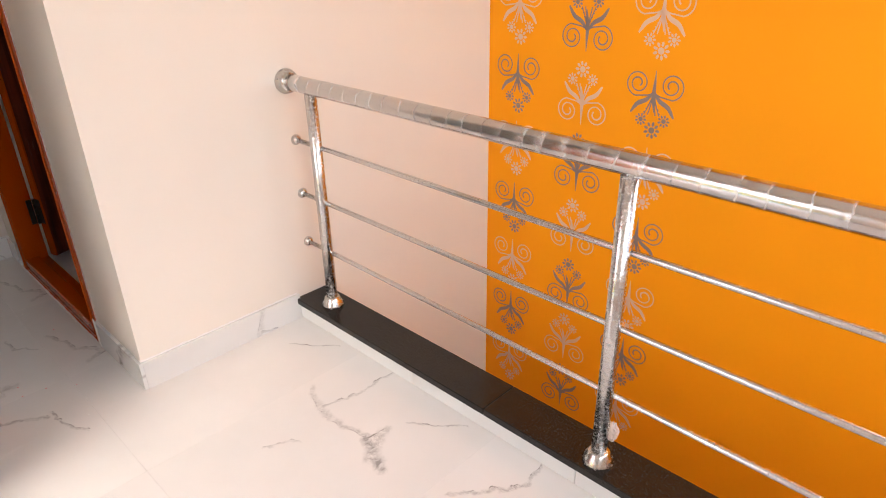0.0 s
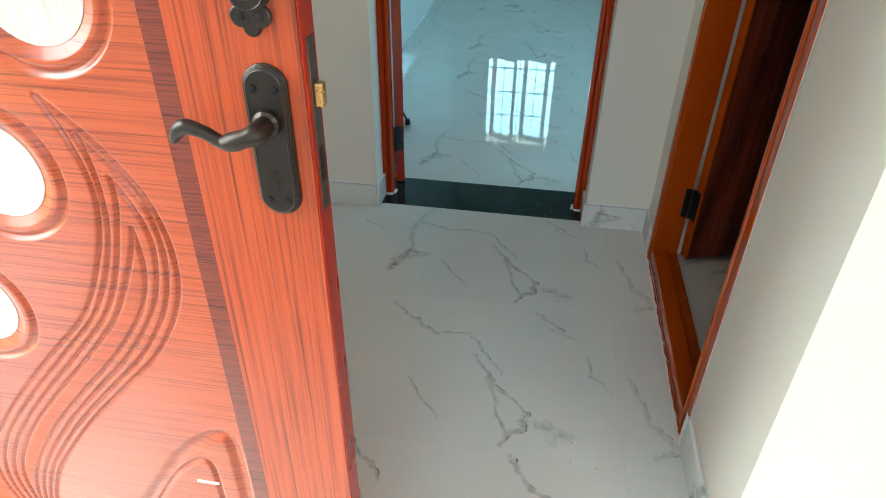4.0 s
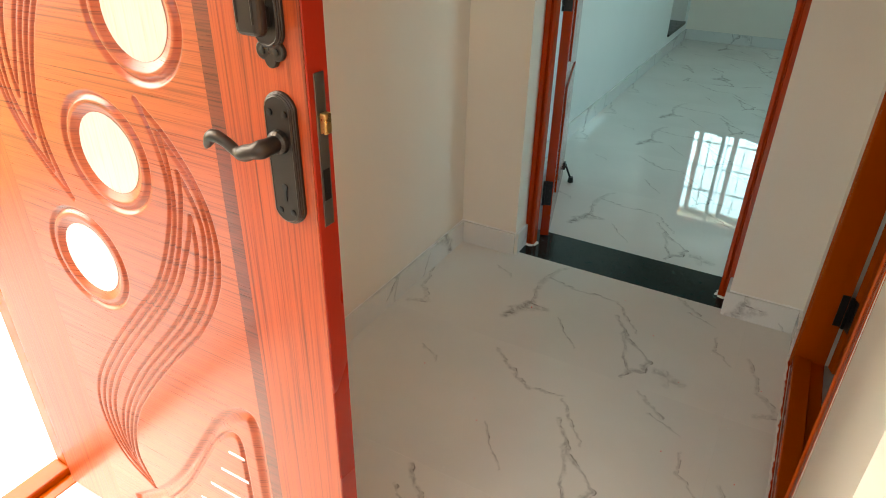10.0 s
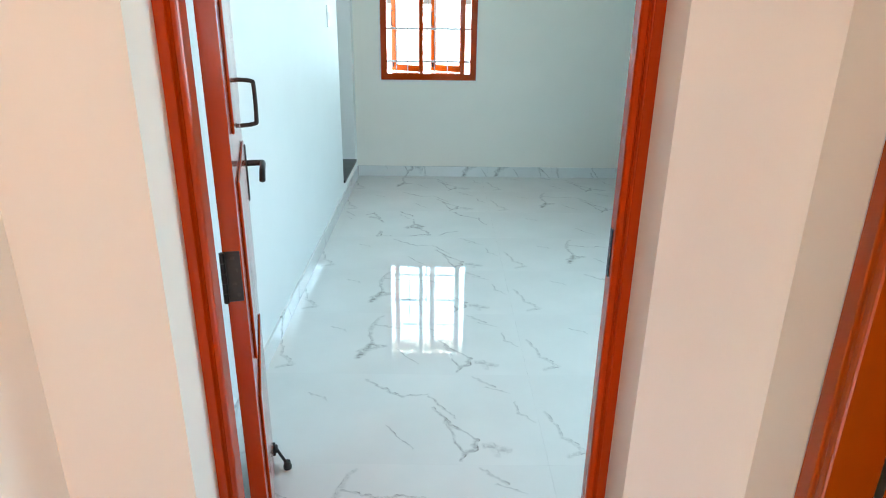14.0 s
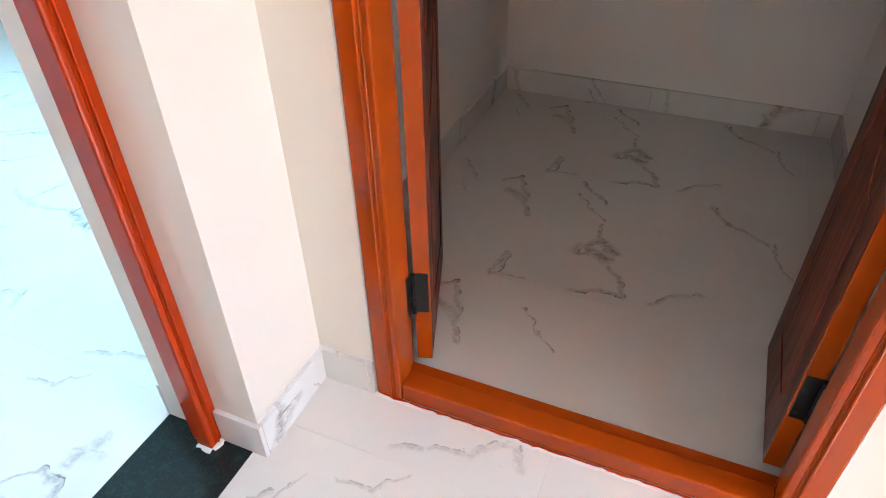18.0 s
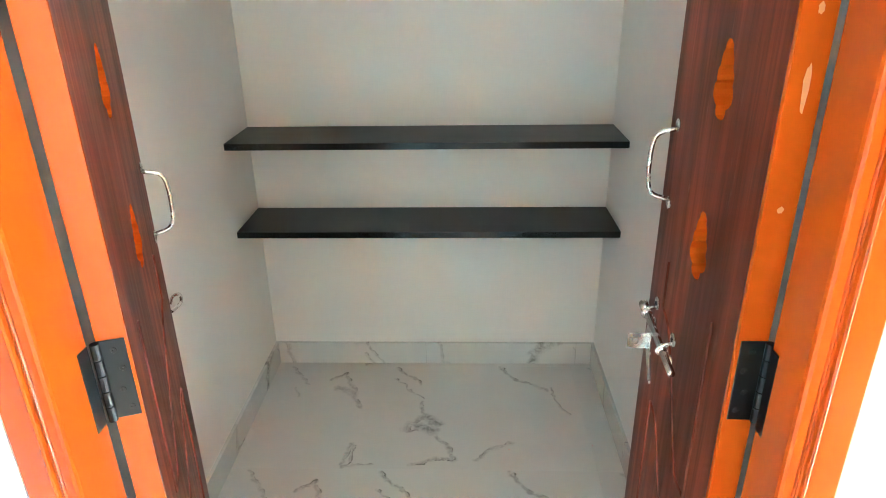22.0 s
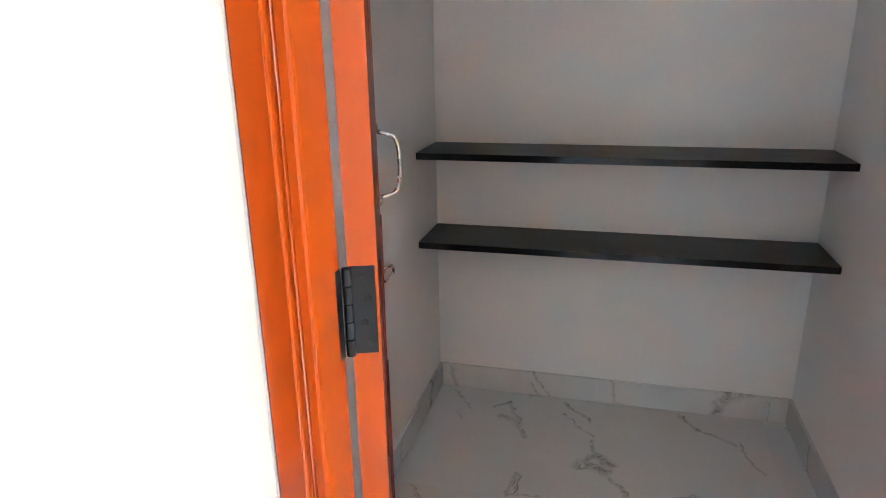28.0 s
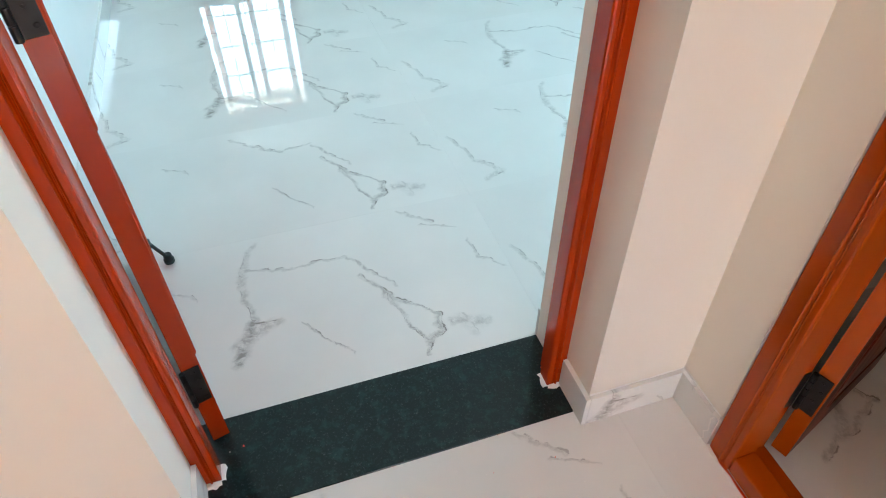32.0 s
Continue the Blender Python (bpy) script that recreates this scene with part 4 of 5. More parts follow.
def carved_field():
    """The middle of the leaf: one board, its swirls, rings and arch cut into the face."""
    nx, nz = 400, 1200
    gx, gz = np.meshgrid(np.linspace(FX0, FX1, nx), np.linspace(0.0, FZ, nz))
    px, pz = gx.ravel(), gz.ravel()
    co = np.stack([px, carved_depth(px, pz), pz], -1)
    i = np.arange(nx * nz).reshape(nz, nx)
    quads = np.stack([i[:-1, :-1], i[:-1, 1:], i[1:, 1:], i[1:, :-1]], -1).reshape(-1, 4)
    me = bpy.data.meshes.new("field")
    me.from_pydata(co.tolist(), [], quads.tolist())
    me.polygons.foreach_set("use_smooth", [True] * len(me.polygons))
    me.materials.append(LEAF)
    ob = new("field", me)
    ob.parent = ED
    return tagged(ob, "cross-grained laminate field with carved swirls")


part("core", box(0.0, 0.0102, 0, DW, DT, DH, 0.001, 1), STILE, ED, "door core with laminated back")
part("hinge_stile", box(0.0, 0.0, 0, FX0, 0.0101, DH), STILE, ED)
carved_field()
part("field_top", box(FX0, 0.0, FZ, FX1, 0.0101, DH), LEAF, ED)
part("dark_band", box(FX1, 0.0, 0, 0.742, 0.0101, DH), BAND, ED, "dark striped band")
part("lock_stile", box(0.742, 0.0, 0, DW, 0.0101, DH), STILE, ED)
part("edge_lipping", box(DW, 0.0, 0.0, DW + 0.003, DT, DH, 0.001, 1), RED_EDGE, ED, "red painted door edge")
for cx, cz, r in ROUNDS:
    x, z = leaf_xy(cx, cz)
    part("inlay", lathe(bmesh.new(), [(r * 1.02, 0), (r * 1.02, 0.0006)], pose(x, 0.0062, z, 90), 40), INLAY, ED, "pale wood-grain round inlay")

# lower carved panel with bright strips
for k, (x0, z) in enumerate(((-0.93, 0.447), (-0.96, 0.388), (-1.0, 0.326), (-1.04, 0.263), (-1.09, 0.20), (-1.15, 0.138))):
    a, b = leaf_xy(x0, z), leaf_xy(-0.892, z)
    part("metal_strip", box(a[0], -0.0012, a[1] - 0.003, b[0], 0.0004, a[1] + 0.003, 0.0004, 1), ALU, ED, "thin aluminium strip")


def plate(name, cx, z0, z1, w, parent):
    """An antique-black lock plate with rounded ends and a stepped rim."""
    pts = []
    for k in range(24):
        a = 2 * math.pi * k / 24
        zc = (z1 - w / 2) if math.sin(a) > 0 else (z0 + w / 2)
        pts.append((math.cos(a), math.sin(a), zc))
    bm = bmesh.new()
    rings = []
    for s, d in ((1.0, 0.0), (1.0, -0.0035), (0.95, -0.0045), (0.94, -0.0058), (0.88, -0.0066), (0.87, -0.0078), (0.81, -0.0084), (0.78, -0.0090), (0.74, -0.0085)):
        rings.append([bm.verts.new((cx + c * w / 2 * s, d, zc + sn * w / 2 * s)) for c, sn, zc in pts])
    for a, b in zip(rings, rings[1:]):
        for k in range(24):
            bm.faces.new((a[k], a[(k + 1) % 24], b[(k + 1) % 24], b[k]))
    bm.faces.new(rings[-1])
    bmesh.ops.recalc_face_normals(bm, faces=bm.faces[:])
    return part(name, bm, BRONZE, parent)


hx = leaf_xy(-0.716, 0)[0]
lock = plate("lock_plate", hx, 0.955, 1.122, 0.047, ED)
tagged(lock, "antique black lock plate")
lev = spline([(hx, -0.009, 1.064), (hx, -0.036, 1.064), (hx - 0.010, -0.043, 1.061), (hx - 0.032, -0.043, 1.055), (hx - 0.052, -0.042, 1.064), (hx - 0.074, -0.041, 1.067), (hx - 0.088, -0.041, 1.050)], 6)
part("lever", tube(bmesh.new(), lev, [0.0105] * 6 + [0.0112, 0.0114, 0.0112, 0.0106, 0.0100, 0.0096, 0.0092, 0.0094, 0.0098, 0.0100, 0.0098, 0.0092, 0.0078] + [0.0068] * 6 + [0.0070, 0.0073, 0.0076, 0.0079, 0.0081, 0.0081, 0.0079, 0.0074, 0.0066, 0.0056, 0.0044, 0.0026], 14), BRONZE, lock, "curved black lever", True)
part("lever_rose", lathe(bmesh.new(), [(0.015, 0), (0.014, 0.006), (0.010, 0.01)], pose(hx, -0.009, 1.064, 90), 18), BRONZE, lock)
# raised black shapes stand in for the dark inside the key opening
kb = bmesh.new()
lathe(kb, [(0.0045, 0), (0.0045, 0.0008)], pose(hx, -0.0086, 1.006, 90), 12)
add_box(kb, hx - 0.002, -0.0095, 0.988, hx + 0.002, -0.0086, 1.004)
part("keyhole_dark", kb, BLACK, lock)
sb = bmesh.new()
for sx, z in ((-0.011, 1.098), (0.011, 1.098), (-0.010, 0.974), (0.010, 0.974)):
    lathe(sb, [(0.0042, 0), (0.004, 0.0012), (0.0015, 0.0016)], pose(hx + sx, -0.0088, z, 90), 10)
part("screw", sb, STEEL_D, lock)
# pull handle above: scalloped back plate and long grip
pull = plate("pull_plate", hx - 0.004, 1.168, 1.46, 0.042, ED)
tagged(pull, "antique black pull plate with scalloped foot")
fb = bmesh.new()
for dx, z, r in ((-0.0095, 1.166, 0.0105), (0.0095, 1.166, 0.0105), (0.0, 1.156, 0.0088)):
    lathe(fb, [(r, 0.0), (r, 0.0040 + 0.05 * r), (r * 0.85, 0.0052 + 0.05 * r)], pose(hx - 0.004 + dx, 0.0, z, 90), 20)
part("scalloped_foot", fb, BRONZE, pull)
gb = box(hx - 0.022, -0.036, 1.186, hx + 0.014, -0.018, 1.445, 0.008, 4)
add_box(gb, hx - 0.014, -0.022, 1.192, hx + 0.006, -0.006, 1.215, 0.004)
add_box(gb, hx - 0.014, -0.022, 1.415, hx + 0.006, -0.006, 1.438, 0.004)
part("grip", gb, BRONZE, pull, "thick black pull grip")
for dx in (-0.015, 0.007):
    part("grip_flute", tube(bmesh.new(), [(hx + dx, -0.0358, 1.200), (hx + dx, -0.0362, 1.31), (hx + dx, -0.0358, 1.43)], 0.0016, 6), BRONZE, pull)
sb = bmesh.new()
for sx in (-0.0095, 0.0095):
    lathe(sb, [(0.0042, 0), (0.004, 0.0012), (0.0015, 0.0016)], pose(hx - 0.004 + sx, -0.0056, 1.166, 90), 10)
part("screw", sb, STEEL_D, pull)
# latch in the edge
lb = part("edge_plate", box(DW + 0.0028, 0.009, 0.955, DW + 0.0045, 0.027, 1.145, 0.0004, 1), FOREND, ED, "dull steel lock forend")
part("latch", box(DW + 0.0045, 0.012, 1.075, DW + 0.014, 0.024, 1.10, 0.002), BRASS, lb, "brass latch tongue")
# solid black block, its colour gives the dark of an uncut hole
part("bolt_hole_dark", box(DW + 0.004, 0.012, 0.99, DW + 0.005, 0.024, 1.03), BLACK, lb)
for z in (0.25, 1.0, 1.78):
    hinge(ED, -0.002, 0.018, z, 90, 0.11, 0.016)


def door_stop(parent, x, z, ny, label):
    """A folding black door holder: bracket, arm and rubber foot that reaches the floor."""
    bm = bmesh.new()
    add_box(bm, x - 0.012, min(0, ny * 0.012), z - 0.02, x + 0.012, max(0, ny * 0.012), z + 0.02, 0.002)
    lathe(bm, [(0.006, -0.016), (0.006, 0.016)], pose(x, ny * 0.014, z, 0, 90), 10)
    st = part("door_holder", bm, BLACK, parent, label)
    part("arm", tube(bmesh.new(), [(x, ny * 0.014, z), (x, ny * 0.042, z - 0.062)], 0.0052, 10), BLACK, st)
    part("rubber_foot", lathe(bmesh.new(), [(0.011, 0), (0.0125, 0.012), (0.0145, 0.016), (0.0145, 0.028), (0.012, 0.03)][::-1], pose(x, ny * 0.046, z - 0.058, 180), 16), BLACK, st)
    return st


door_stop(ED, DW - 0.075, 0.085, -1, "black door holder resting on the floor")

# ---- bedroom door leaf, standing open into the room ----
BD = thing("bedroom_door", "open dark red wooden bedroom door with black handles", "door", (-0.998, 0.214, 0.008), 105)
BW = 0.70
part("leaf", box(0.004, 0, 0, BW, 0.036, 2.0, 0.002), FRAME, BD)
part("edge", box(0.0, 0.0, 0, 0.004, 0.036, 2.0, 0.001, 1), FRAME, BD)
pb = bmesh.new()
for z0, z1 in ((0.15, 0.62), (0.72, 1.15), (1.25, 1.9)):
    add_box(pb, 0.12, -0.006, z0, 0.58, 0.0, z1, 0.004)
part("raised_panel", pb, FRAME, BD)
for z in (0.20, 0.985, 1.77):
    edge_hinge(BD, 0.036, 1, z)
gp = spline([(0.60, -0.001, 1.186), (0.60, -0.04, 1.191), (0.60, -0.046, 1.206), (0.60, -0.046, 1.291), (0.60, -0.04, 1.306), (0.60, -0.001, 1.311)], 6)
part("pull_handle", tube(bmesh.new(), gp, 0.006, 10), BRONZE, BD, "black bow pull handle", True)
lp = plate("lock_plate", 0.61, 0.965, 1.135, 0.045, BD)
part("lever", tube(bmesh.new(), spline([(0.61, -0.008, 1.078), (0.61, -0.045, 1.078), (0.60, -0.052, 1.078), (0.55, -0.05, 1.07), (0.52, -0.048, 1.048)], 6), 0.0085, 10), BRONZE, lp, "black lever", True)
door_stop(BD, 0.62, 0.085, -1, "black door holder near the floor")

# ---- railing ----
RAIL = thing("stair_railing", "film-wrapped steel stair railing on a black granite kerb", "railing", (0.634, -1.39, 0.08), -0.89)
part("handrail", tube(bmesh.new(), [(0, -0.012 - 0.05 * k, 0.772) for k in range(58)], 0.0255, 20), CHROME_Y, RAIL, "film-wrapped steel handrail", True)
fl = bmesh.new()
lathe(fl, [(0.040, 0.0), (0.040, 0.006), (0.036, 0.012), (0.036, 0.02), (0.030, 0.026), (0.028, 0.032)], pose(0, -0.0005, 0.772, 90), 28)
part("wall_flange", fl, STEEL, RAIL, "stepped steel wall flange", True)
for z in (0.203, 0.387, 0.577):
    bar = part("bar", tube(bmesh.new(), [(0.012, -0.008 - 0.12 * k, z) for k in range(24)], 0.0078, 12), CHROME_BAR, RAIL, "", True)
    part("bar_flange", lathe(bmesh.new(), [(0.018, 0.0), (0.018, 0.004), (0.013, 0.012), (0.010, 0.016)], pose(0.012, -0.0005, z, 90), 18), STEEL, bar, "", True)
for y in (-0.135, -1.238, -2.34):
    po = part("post", tube(bmesh.new(), [(0, y, 0.0), (0, y, 0.38), (0, y, 0.752)], 0.0192, 18), CHROME_Z, RAIL, "film-wrapped steel post", True)
    part("base_flange", lathe(bmesh.new(), [(0.039, 0.0), (0.039, 0.005), (0.035, 0.010), (0.034, 0.016), (0.029, 0.021), (0.027, 0.03), (0.021, 0.034)], pose(0, y, 0.0), 26), STEEL, po, "stepped steel base flange", True)


# ---- stencilled flowers on the orange wall ----
def stencil(bm, s):
    """One flower spray of height s, standing on its stem in the x-z plane at y = 0."""
    def strip(pts, ws):
        vs = []
        p = [Vector((x, 0, z)) for x, z in pts]
        for i, q in enumerate(p):
            d = (p[min(i + 1, len(p) - 1)] - p[max(i - 1, 0)]).normalized()
            n = Vector((d.z, 0, -d.x))
            w = ws[i] if isinstance(ws, (list, tuple)) else ws
            vs.append((bm.verts.new((q + n * w) * s), bm.verts.new((q - n * w) * s)))
        for a, b in zip(vs, vs[1:]):
            bm.faces.new((a[0], b[0], b[1], a[1]))

    def sp(pts, n=6):
        return [(v[0], v[1]) for v in spline([(a, b, 0) for a, b in pts], n)]

    st = sp([(0.0, 0.0), (0.0, 0.18), (0.0, 0.36), (0.02, 0.5), (0.03, 0.6)])
    strip(st, [0.006 + 0.03 * max(0.0, 1 - abs(i / len(st) - 0.5) * 2.2) for i in range(len(st))])
    for sg in (-1, 1):
        for dx in (0.05, 0.1):
            strip(sp([(0.0, 0.34), (sg * dx * 0.6, 0.5), (sg * dx * 1.2, 0.64)]), 0.009)
        lf = sp([(sg * 0.01, 0.30), (sg * 0.10, 0.42), (sg * 0.24, 0.50), (sg * 0.34, 0.64)])
        strip(lf, [0.006 + 0.028 * math.sin(math.pi * i / len(lf)) ** 0.8 for i in range(len(lf))])
        sw = []
        for k in range(40):
            a = math.pi * 0.55 + k * 0.30
            r = 0.19 * (1 - k / 52)
            sw.append((sg * (0.26 - r * math.cos(a) * 1.0), 0.20 + r * math.sin(a)))
        strip([(sg * 0.02, 0.33), (sg * 0.10, 0.36)] + sw, [0.010] * 28 + [0.012] * 14)
        for k in range(4):
            z = 0.44 + k * 0.055
            c = Vector((sg * (0.03 + 0.03 * k), 0, z))
            bm.faces.new([bm.verts.new((c + Vector((math.cos(a) * 0.018, 0, math.sin(a) * 0.011))) * s) for a in (2 * math.pi * j / 6 for j in range(6))])
    for fx, fz, fr in ((-0.16, 0.72, 0.095), (0.03, 0.86, 0.13), (0.2, 0.70, 0.095)):
        bm.faces.new([bm.verts.new((fx * s + 0.38 * fr * s * math.cos(a), 0, fz * s + 0.38 * fr * s * math.sin(a))) for a in (2 * math.pi * j / 10 for j in range(10))])
        for j in range(9):
            a = 2 * math.pi * j / 9
            bm.faces.new([bm.verts.new(((fx + fr * (0.72 * math.cos(a) + 0.28 * math.cos(b) * math.cos(a) - 0.17 * math.sin(b) * math.sin(a))) * s, 0, (fz + fr * (0.72 * math.sin(a) + 0.28 * math.cos(b) * math.sin(a) + 0.17 * math.sin(b) * math.cos(a))) * s)) for b in (2 * math.pi * i / 6 for i in range(6))])
    return bm


S_MESH = {c: mesh_of("stencil_flower", stencil(bmesh.new(), 0.245), m) for c, m in ((0, S_GREY), (1, S_CREAM))}
wall_o = bpy.data.objects["wall_stair_orange"]
for col, (yc, ztop, up) in enumerate(((-1.545, 0.822, False), (-1.86, 0.831 + 0.275, True), (-2.15, 0.825, False))):
    for k in range(-4, 7):
        zt = ztop - 0.277 * k
        grey = (k % 2 == 0)
        ob = new("stencil_flower", S_MESH[0 if grey else 1])
        ob.parent = wall_o
        ob.matrix_basis = pose(XO - 0.0015, yc, zt, 0, 180, 90) if not up else pose(XO - 0.0015, yc, zt - 0.245, 0, 0, 90)

# ---- bedroom window ----
WN = thing("bedroom_window", "red-brown wooden window with a grey grille and shutters swung outward", "window", (-1.125, YB1 + 0.02, 0.875))
WW, WH = 0.845, 1.145
for bmx, nm in zip(ring_frame((0, 0, WW, WH), (0.055, 0.055, WW - 0.055, WH - 0.055), 0.0, 0.085), ("sill", "jamb", "head", "jamb")):
    part(nm, bmx, FRAME, WN)
for x0, x1 in ((0.340, 0.372), (0.702, 0.742)):
    part("mullion", box(x0, 0.012, 0.055, x1, 0.085, WH - 0.055, 0.004), FRAME, WN)
for k in range(4):
    z = 0.055 + (WH - 0.11) * (0.10 + 0.267 * k)
    part("grille_bar", tube(bmesh.new(), [(0.05, 0.03, z), (WW - 0.05, 0.03, z)], 0.0085, 8), GRILLE, WN)
for x in (0.136, 0.235, 0.408, 0.475, 0.59):
    part("grille_bar", tube(bmesh.new(), [(x, 0.03, 0.05), (x, 0.03, WH - 0.05)], 0.0045, 8), GRILLE, WN)
SW = 0.33
for x0, ang in ((0.358, 32), (0.72, 32)):
    ss = WH - 0.12
    sh = part("shutter", box(-SW, 0.0, 0.0, 0.0, 0.03, 0.055, 0.003), EDGE, WN, "open orange wooden shutter frame")
    sh.matrix_basis = pose(x0, 0.09, 0.06, 0, 0, -ang)
    gp = part("pane", box(-SW + 0.042, 0.012, 0.0551, -0.03, 0.016, ss - 0.0551), GLASS, sh, "clear glass pane")
    gp.visible_shadow = False
    part("top_rail", box(-SW, 0.0, ss - 0.055, 0.0, 0.03, ss, 0.003), EDGE, sh)
    part("stile", box(-SW, 0.0, 0.0551, -SW + 0.042, 0.03, ss - 0.0551), EDGE, sh)
    part("stile", box(-0.03, 0.0, 0.0551, 0.0, 0.03, ss - 0.0551), EDGE, sh)
    for z in (0.03, ss - 0.085):
        part("tower_bolt", box(-SW + 0.010, -0.008, z, -SW + 0.026, -0.0005, z + 0.062, 0.002), BLACK, sh, "small black bolt")
    xp = -SW + 0.021
    part("shutter_pull", tube(bmesh.new(), spline([(xp, -0.001, 0.39), (xp, -0.028, 0.40), (xp, -0.03, 0.455), (xp, -0.028, 0.51), (xp, -0.001, 0.52)], 5), 0.0045, 8), BRONZE, sh, "small bow handle", True)
structure("sunshade", box(-1.45, YB1 + 0.2305, 2.10, 0.05, YB1 + 0.68, 2.17, 0.006), PINK, "peach plastered sunshade slab over the window")


# ---- switches ----
def switch(name, m, label, w=0.09, h=0.09):
    t = thing(name, label, "switch")
    t.matrix_basis = m
    part("plate", box(-w / 2, -0.009, -h / 2, w / 2, 0, h / 2, 0.003), PLASTIC, t)
    n = max(1, round(w / 0.06))
    for k in range(n):
        x = (k + 0.5) * (w - 0.02) / n - (w - 0.02) / 2
        part("rocker", box(x - 0.012, -0.012, -0.024, x + 0.012, -0.0085, 0.024, 0.002), PLASTIC, t)


switch("light_switch", pose(XB0 - 0.0, 3.62, 1.43, 0, 0, 90), "white plastic switch plate on the white wall", 0.09, 0.14)
switch("switch_board", pose(XB1 - 0.0, 3.10, 1.03, 0, 0, -90), "white plastic switch board on the blue-grey wall", 0.22, 0.09)
switch("switch_plate", pose(0.838, YC1, 1.475, 0, 0, 0), "white plastic switch plate on the store wall", 0.115, 0.052)
part("conduit_lip", box(-0.06, -0.004, 0.043, 0.085, 0.0, 0.047), PLASTIC, bpy.data.objects["switch_plate"])


# ---- skirting tiles, pieces of about 0.6 m ----
def skirting(name, runs, h=0.095, th=0.011):
    root = structure(name, box(0, 0, -0.3, 0.001, 0.001, -0.299), GROUT)
    for x0, y0, x1, y1, nx, ny in runs:
        ln = math.hypot(x1 - x0, y1 - y0)
        dx, dy = (x1 - x0) / ln, (y1 - y0) / ln
        n = max(1, math.ceil(ln / 0.6))
        for k in range(n):
            a, b = k * 0.6 + 0.0006, min((k + 1) * 0.6, ln) - 0.0006
            if b - a < 0.01:
                continue
            bm = bmesh.new()
            uvl = bm.loops.layers.uv.new("UVMap")
            p = [(x0 + dx * a, y0 + dy * a), (x0 + dx * b, y0 + dy * b)]
            lo = [bm.verts.new((q[0] + nx * o, q[1] + ny * o, z)) for z in (0.0, h) for o in (0.0, th) for q in p]
            # order: z0 back a, z0 back b, z0 front a, z0 front b, then the top
            for f in ((2, 3, 7, 6), (6, 7, 5, 4), (0, 2, 6, 4), (3, 1, 5, 7)):
                bm.faces.new([lo[i] for i in f])
            bmesh.ops.recalc_face_normals(bm, faces=bm.faces[:])
            off = random.uniform(0.0, 0.5)
            row = random.choice((0.05, 0.2, 0.35, 0.48))
            if ln < 0.25 and ny == -1 and x0 > -0.5:
                off, row = 0.42, 0.30
            for f in bm.faces:
                for l in f.loops:
                    c = l.vert.co
                    l[uvl].uv = (off + (c.x - x0) * dx + (c.y - y0) * dy - k * 0.6, row + h - c.z)
            part("skirting_tile", bm, SKIRT, root)


T = 0.011
skirting("baseboard_lobby", [
    (XW + T, 0.0, DO[0], 0.0, 0, -1), (DO[0], 0.0, DO[0], 0.105, 1, 0), (DO[1], 0.105, DO[1], -T, -1, 0), (DO[1], 0.0, -T, 0.0, 0, -1),
    (0.0, 0.0, 0.0, CO[1], -1, 0), (0.0, CO[0], 0.0, -1.39 - T, -1, 0), (0.0, -1.39, 0.577, -1.39, 0, -1),
    (XW, 0.0, XW, EO[1] + 0.0, 1, 0), (XW, EO[0], XW, YS, 1, 0), (XW, YS, 0.577, YS, 0, 1)])
skirting("baseboard_bedroom", [
    (XB0, YB0, XB0, YB1, 1, 0), (XB0 + T, YB1, XB1 - T, YB1, 0, -1), (XB1, YB1, XB1, YB0, -1, 0), (DO[1], YB0, XB1 - T, YB0, 0, 1), (XB0 + T, YB0, DO[0], YB0, 0, 1)])
skirting("baseboard_store", [
    (0.115, YC1, XC1, YC1, 0, -1), (XC1, YC1 - T, XC1, YC0 + T, -1, 0), (XC1, YC0, 0.115, YC0, 0, 1)])



# ---- worn and unfinished details ----
def ragged(bm, p0, p1, out, w, amp, t, step=0.012):
    """A thin smear along a line: straight at the line, uneven on its outer side."""
    a, b, o = Vector(p0), Vector(p1), Vector(out)
    n = max(3, int((b - a).length / step))
    up = (b - a).normalized().cross(o)
    up = up if up.length > 0 else Vector((0, 0, 1))
    up = -up if up.z < -0.5 else up
    rows = []
    for i in range(n + 1):
        p = a.lerp(b, i / n)
        r = w + random.uniform(-amp, amp) * (0.4 if i % 3 else 1.0)
        if t == 0.0:
            rows.append([bm.verts.new(p), bm.verts.new(p + o * r)])
            continue
        rows.append([bm.verts.new(p), bm.verts.new(p + up * t), bm.verts.new(p + o * r * 0.7 + up * t * 0.8), bm.verts.new(p + o * r)])
    for q, r in zip(rows, rows[1:]):
        for k in range(len(q) - 1):
            bm.faces.new((q[k], q[k + 1], r[k + 1], r[k]))
    bmesh.ops.recalc_face_normals(bm, faces=bm.faces[:])
    return bm


random.seed(21)
sf = bpy.data.objects["store_door_frame"]


def world_part(name, bm, mat, parent, label=""):
    """A part given in room coordinates under a thing that is itself placed."""
    bm.transform(parent.matrix_basis.inverted())
    return part(name, bm, mat, parent, label)


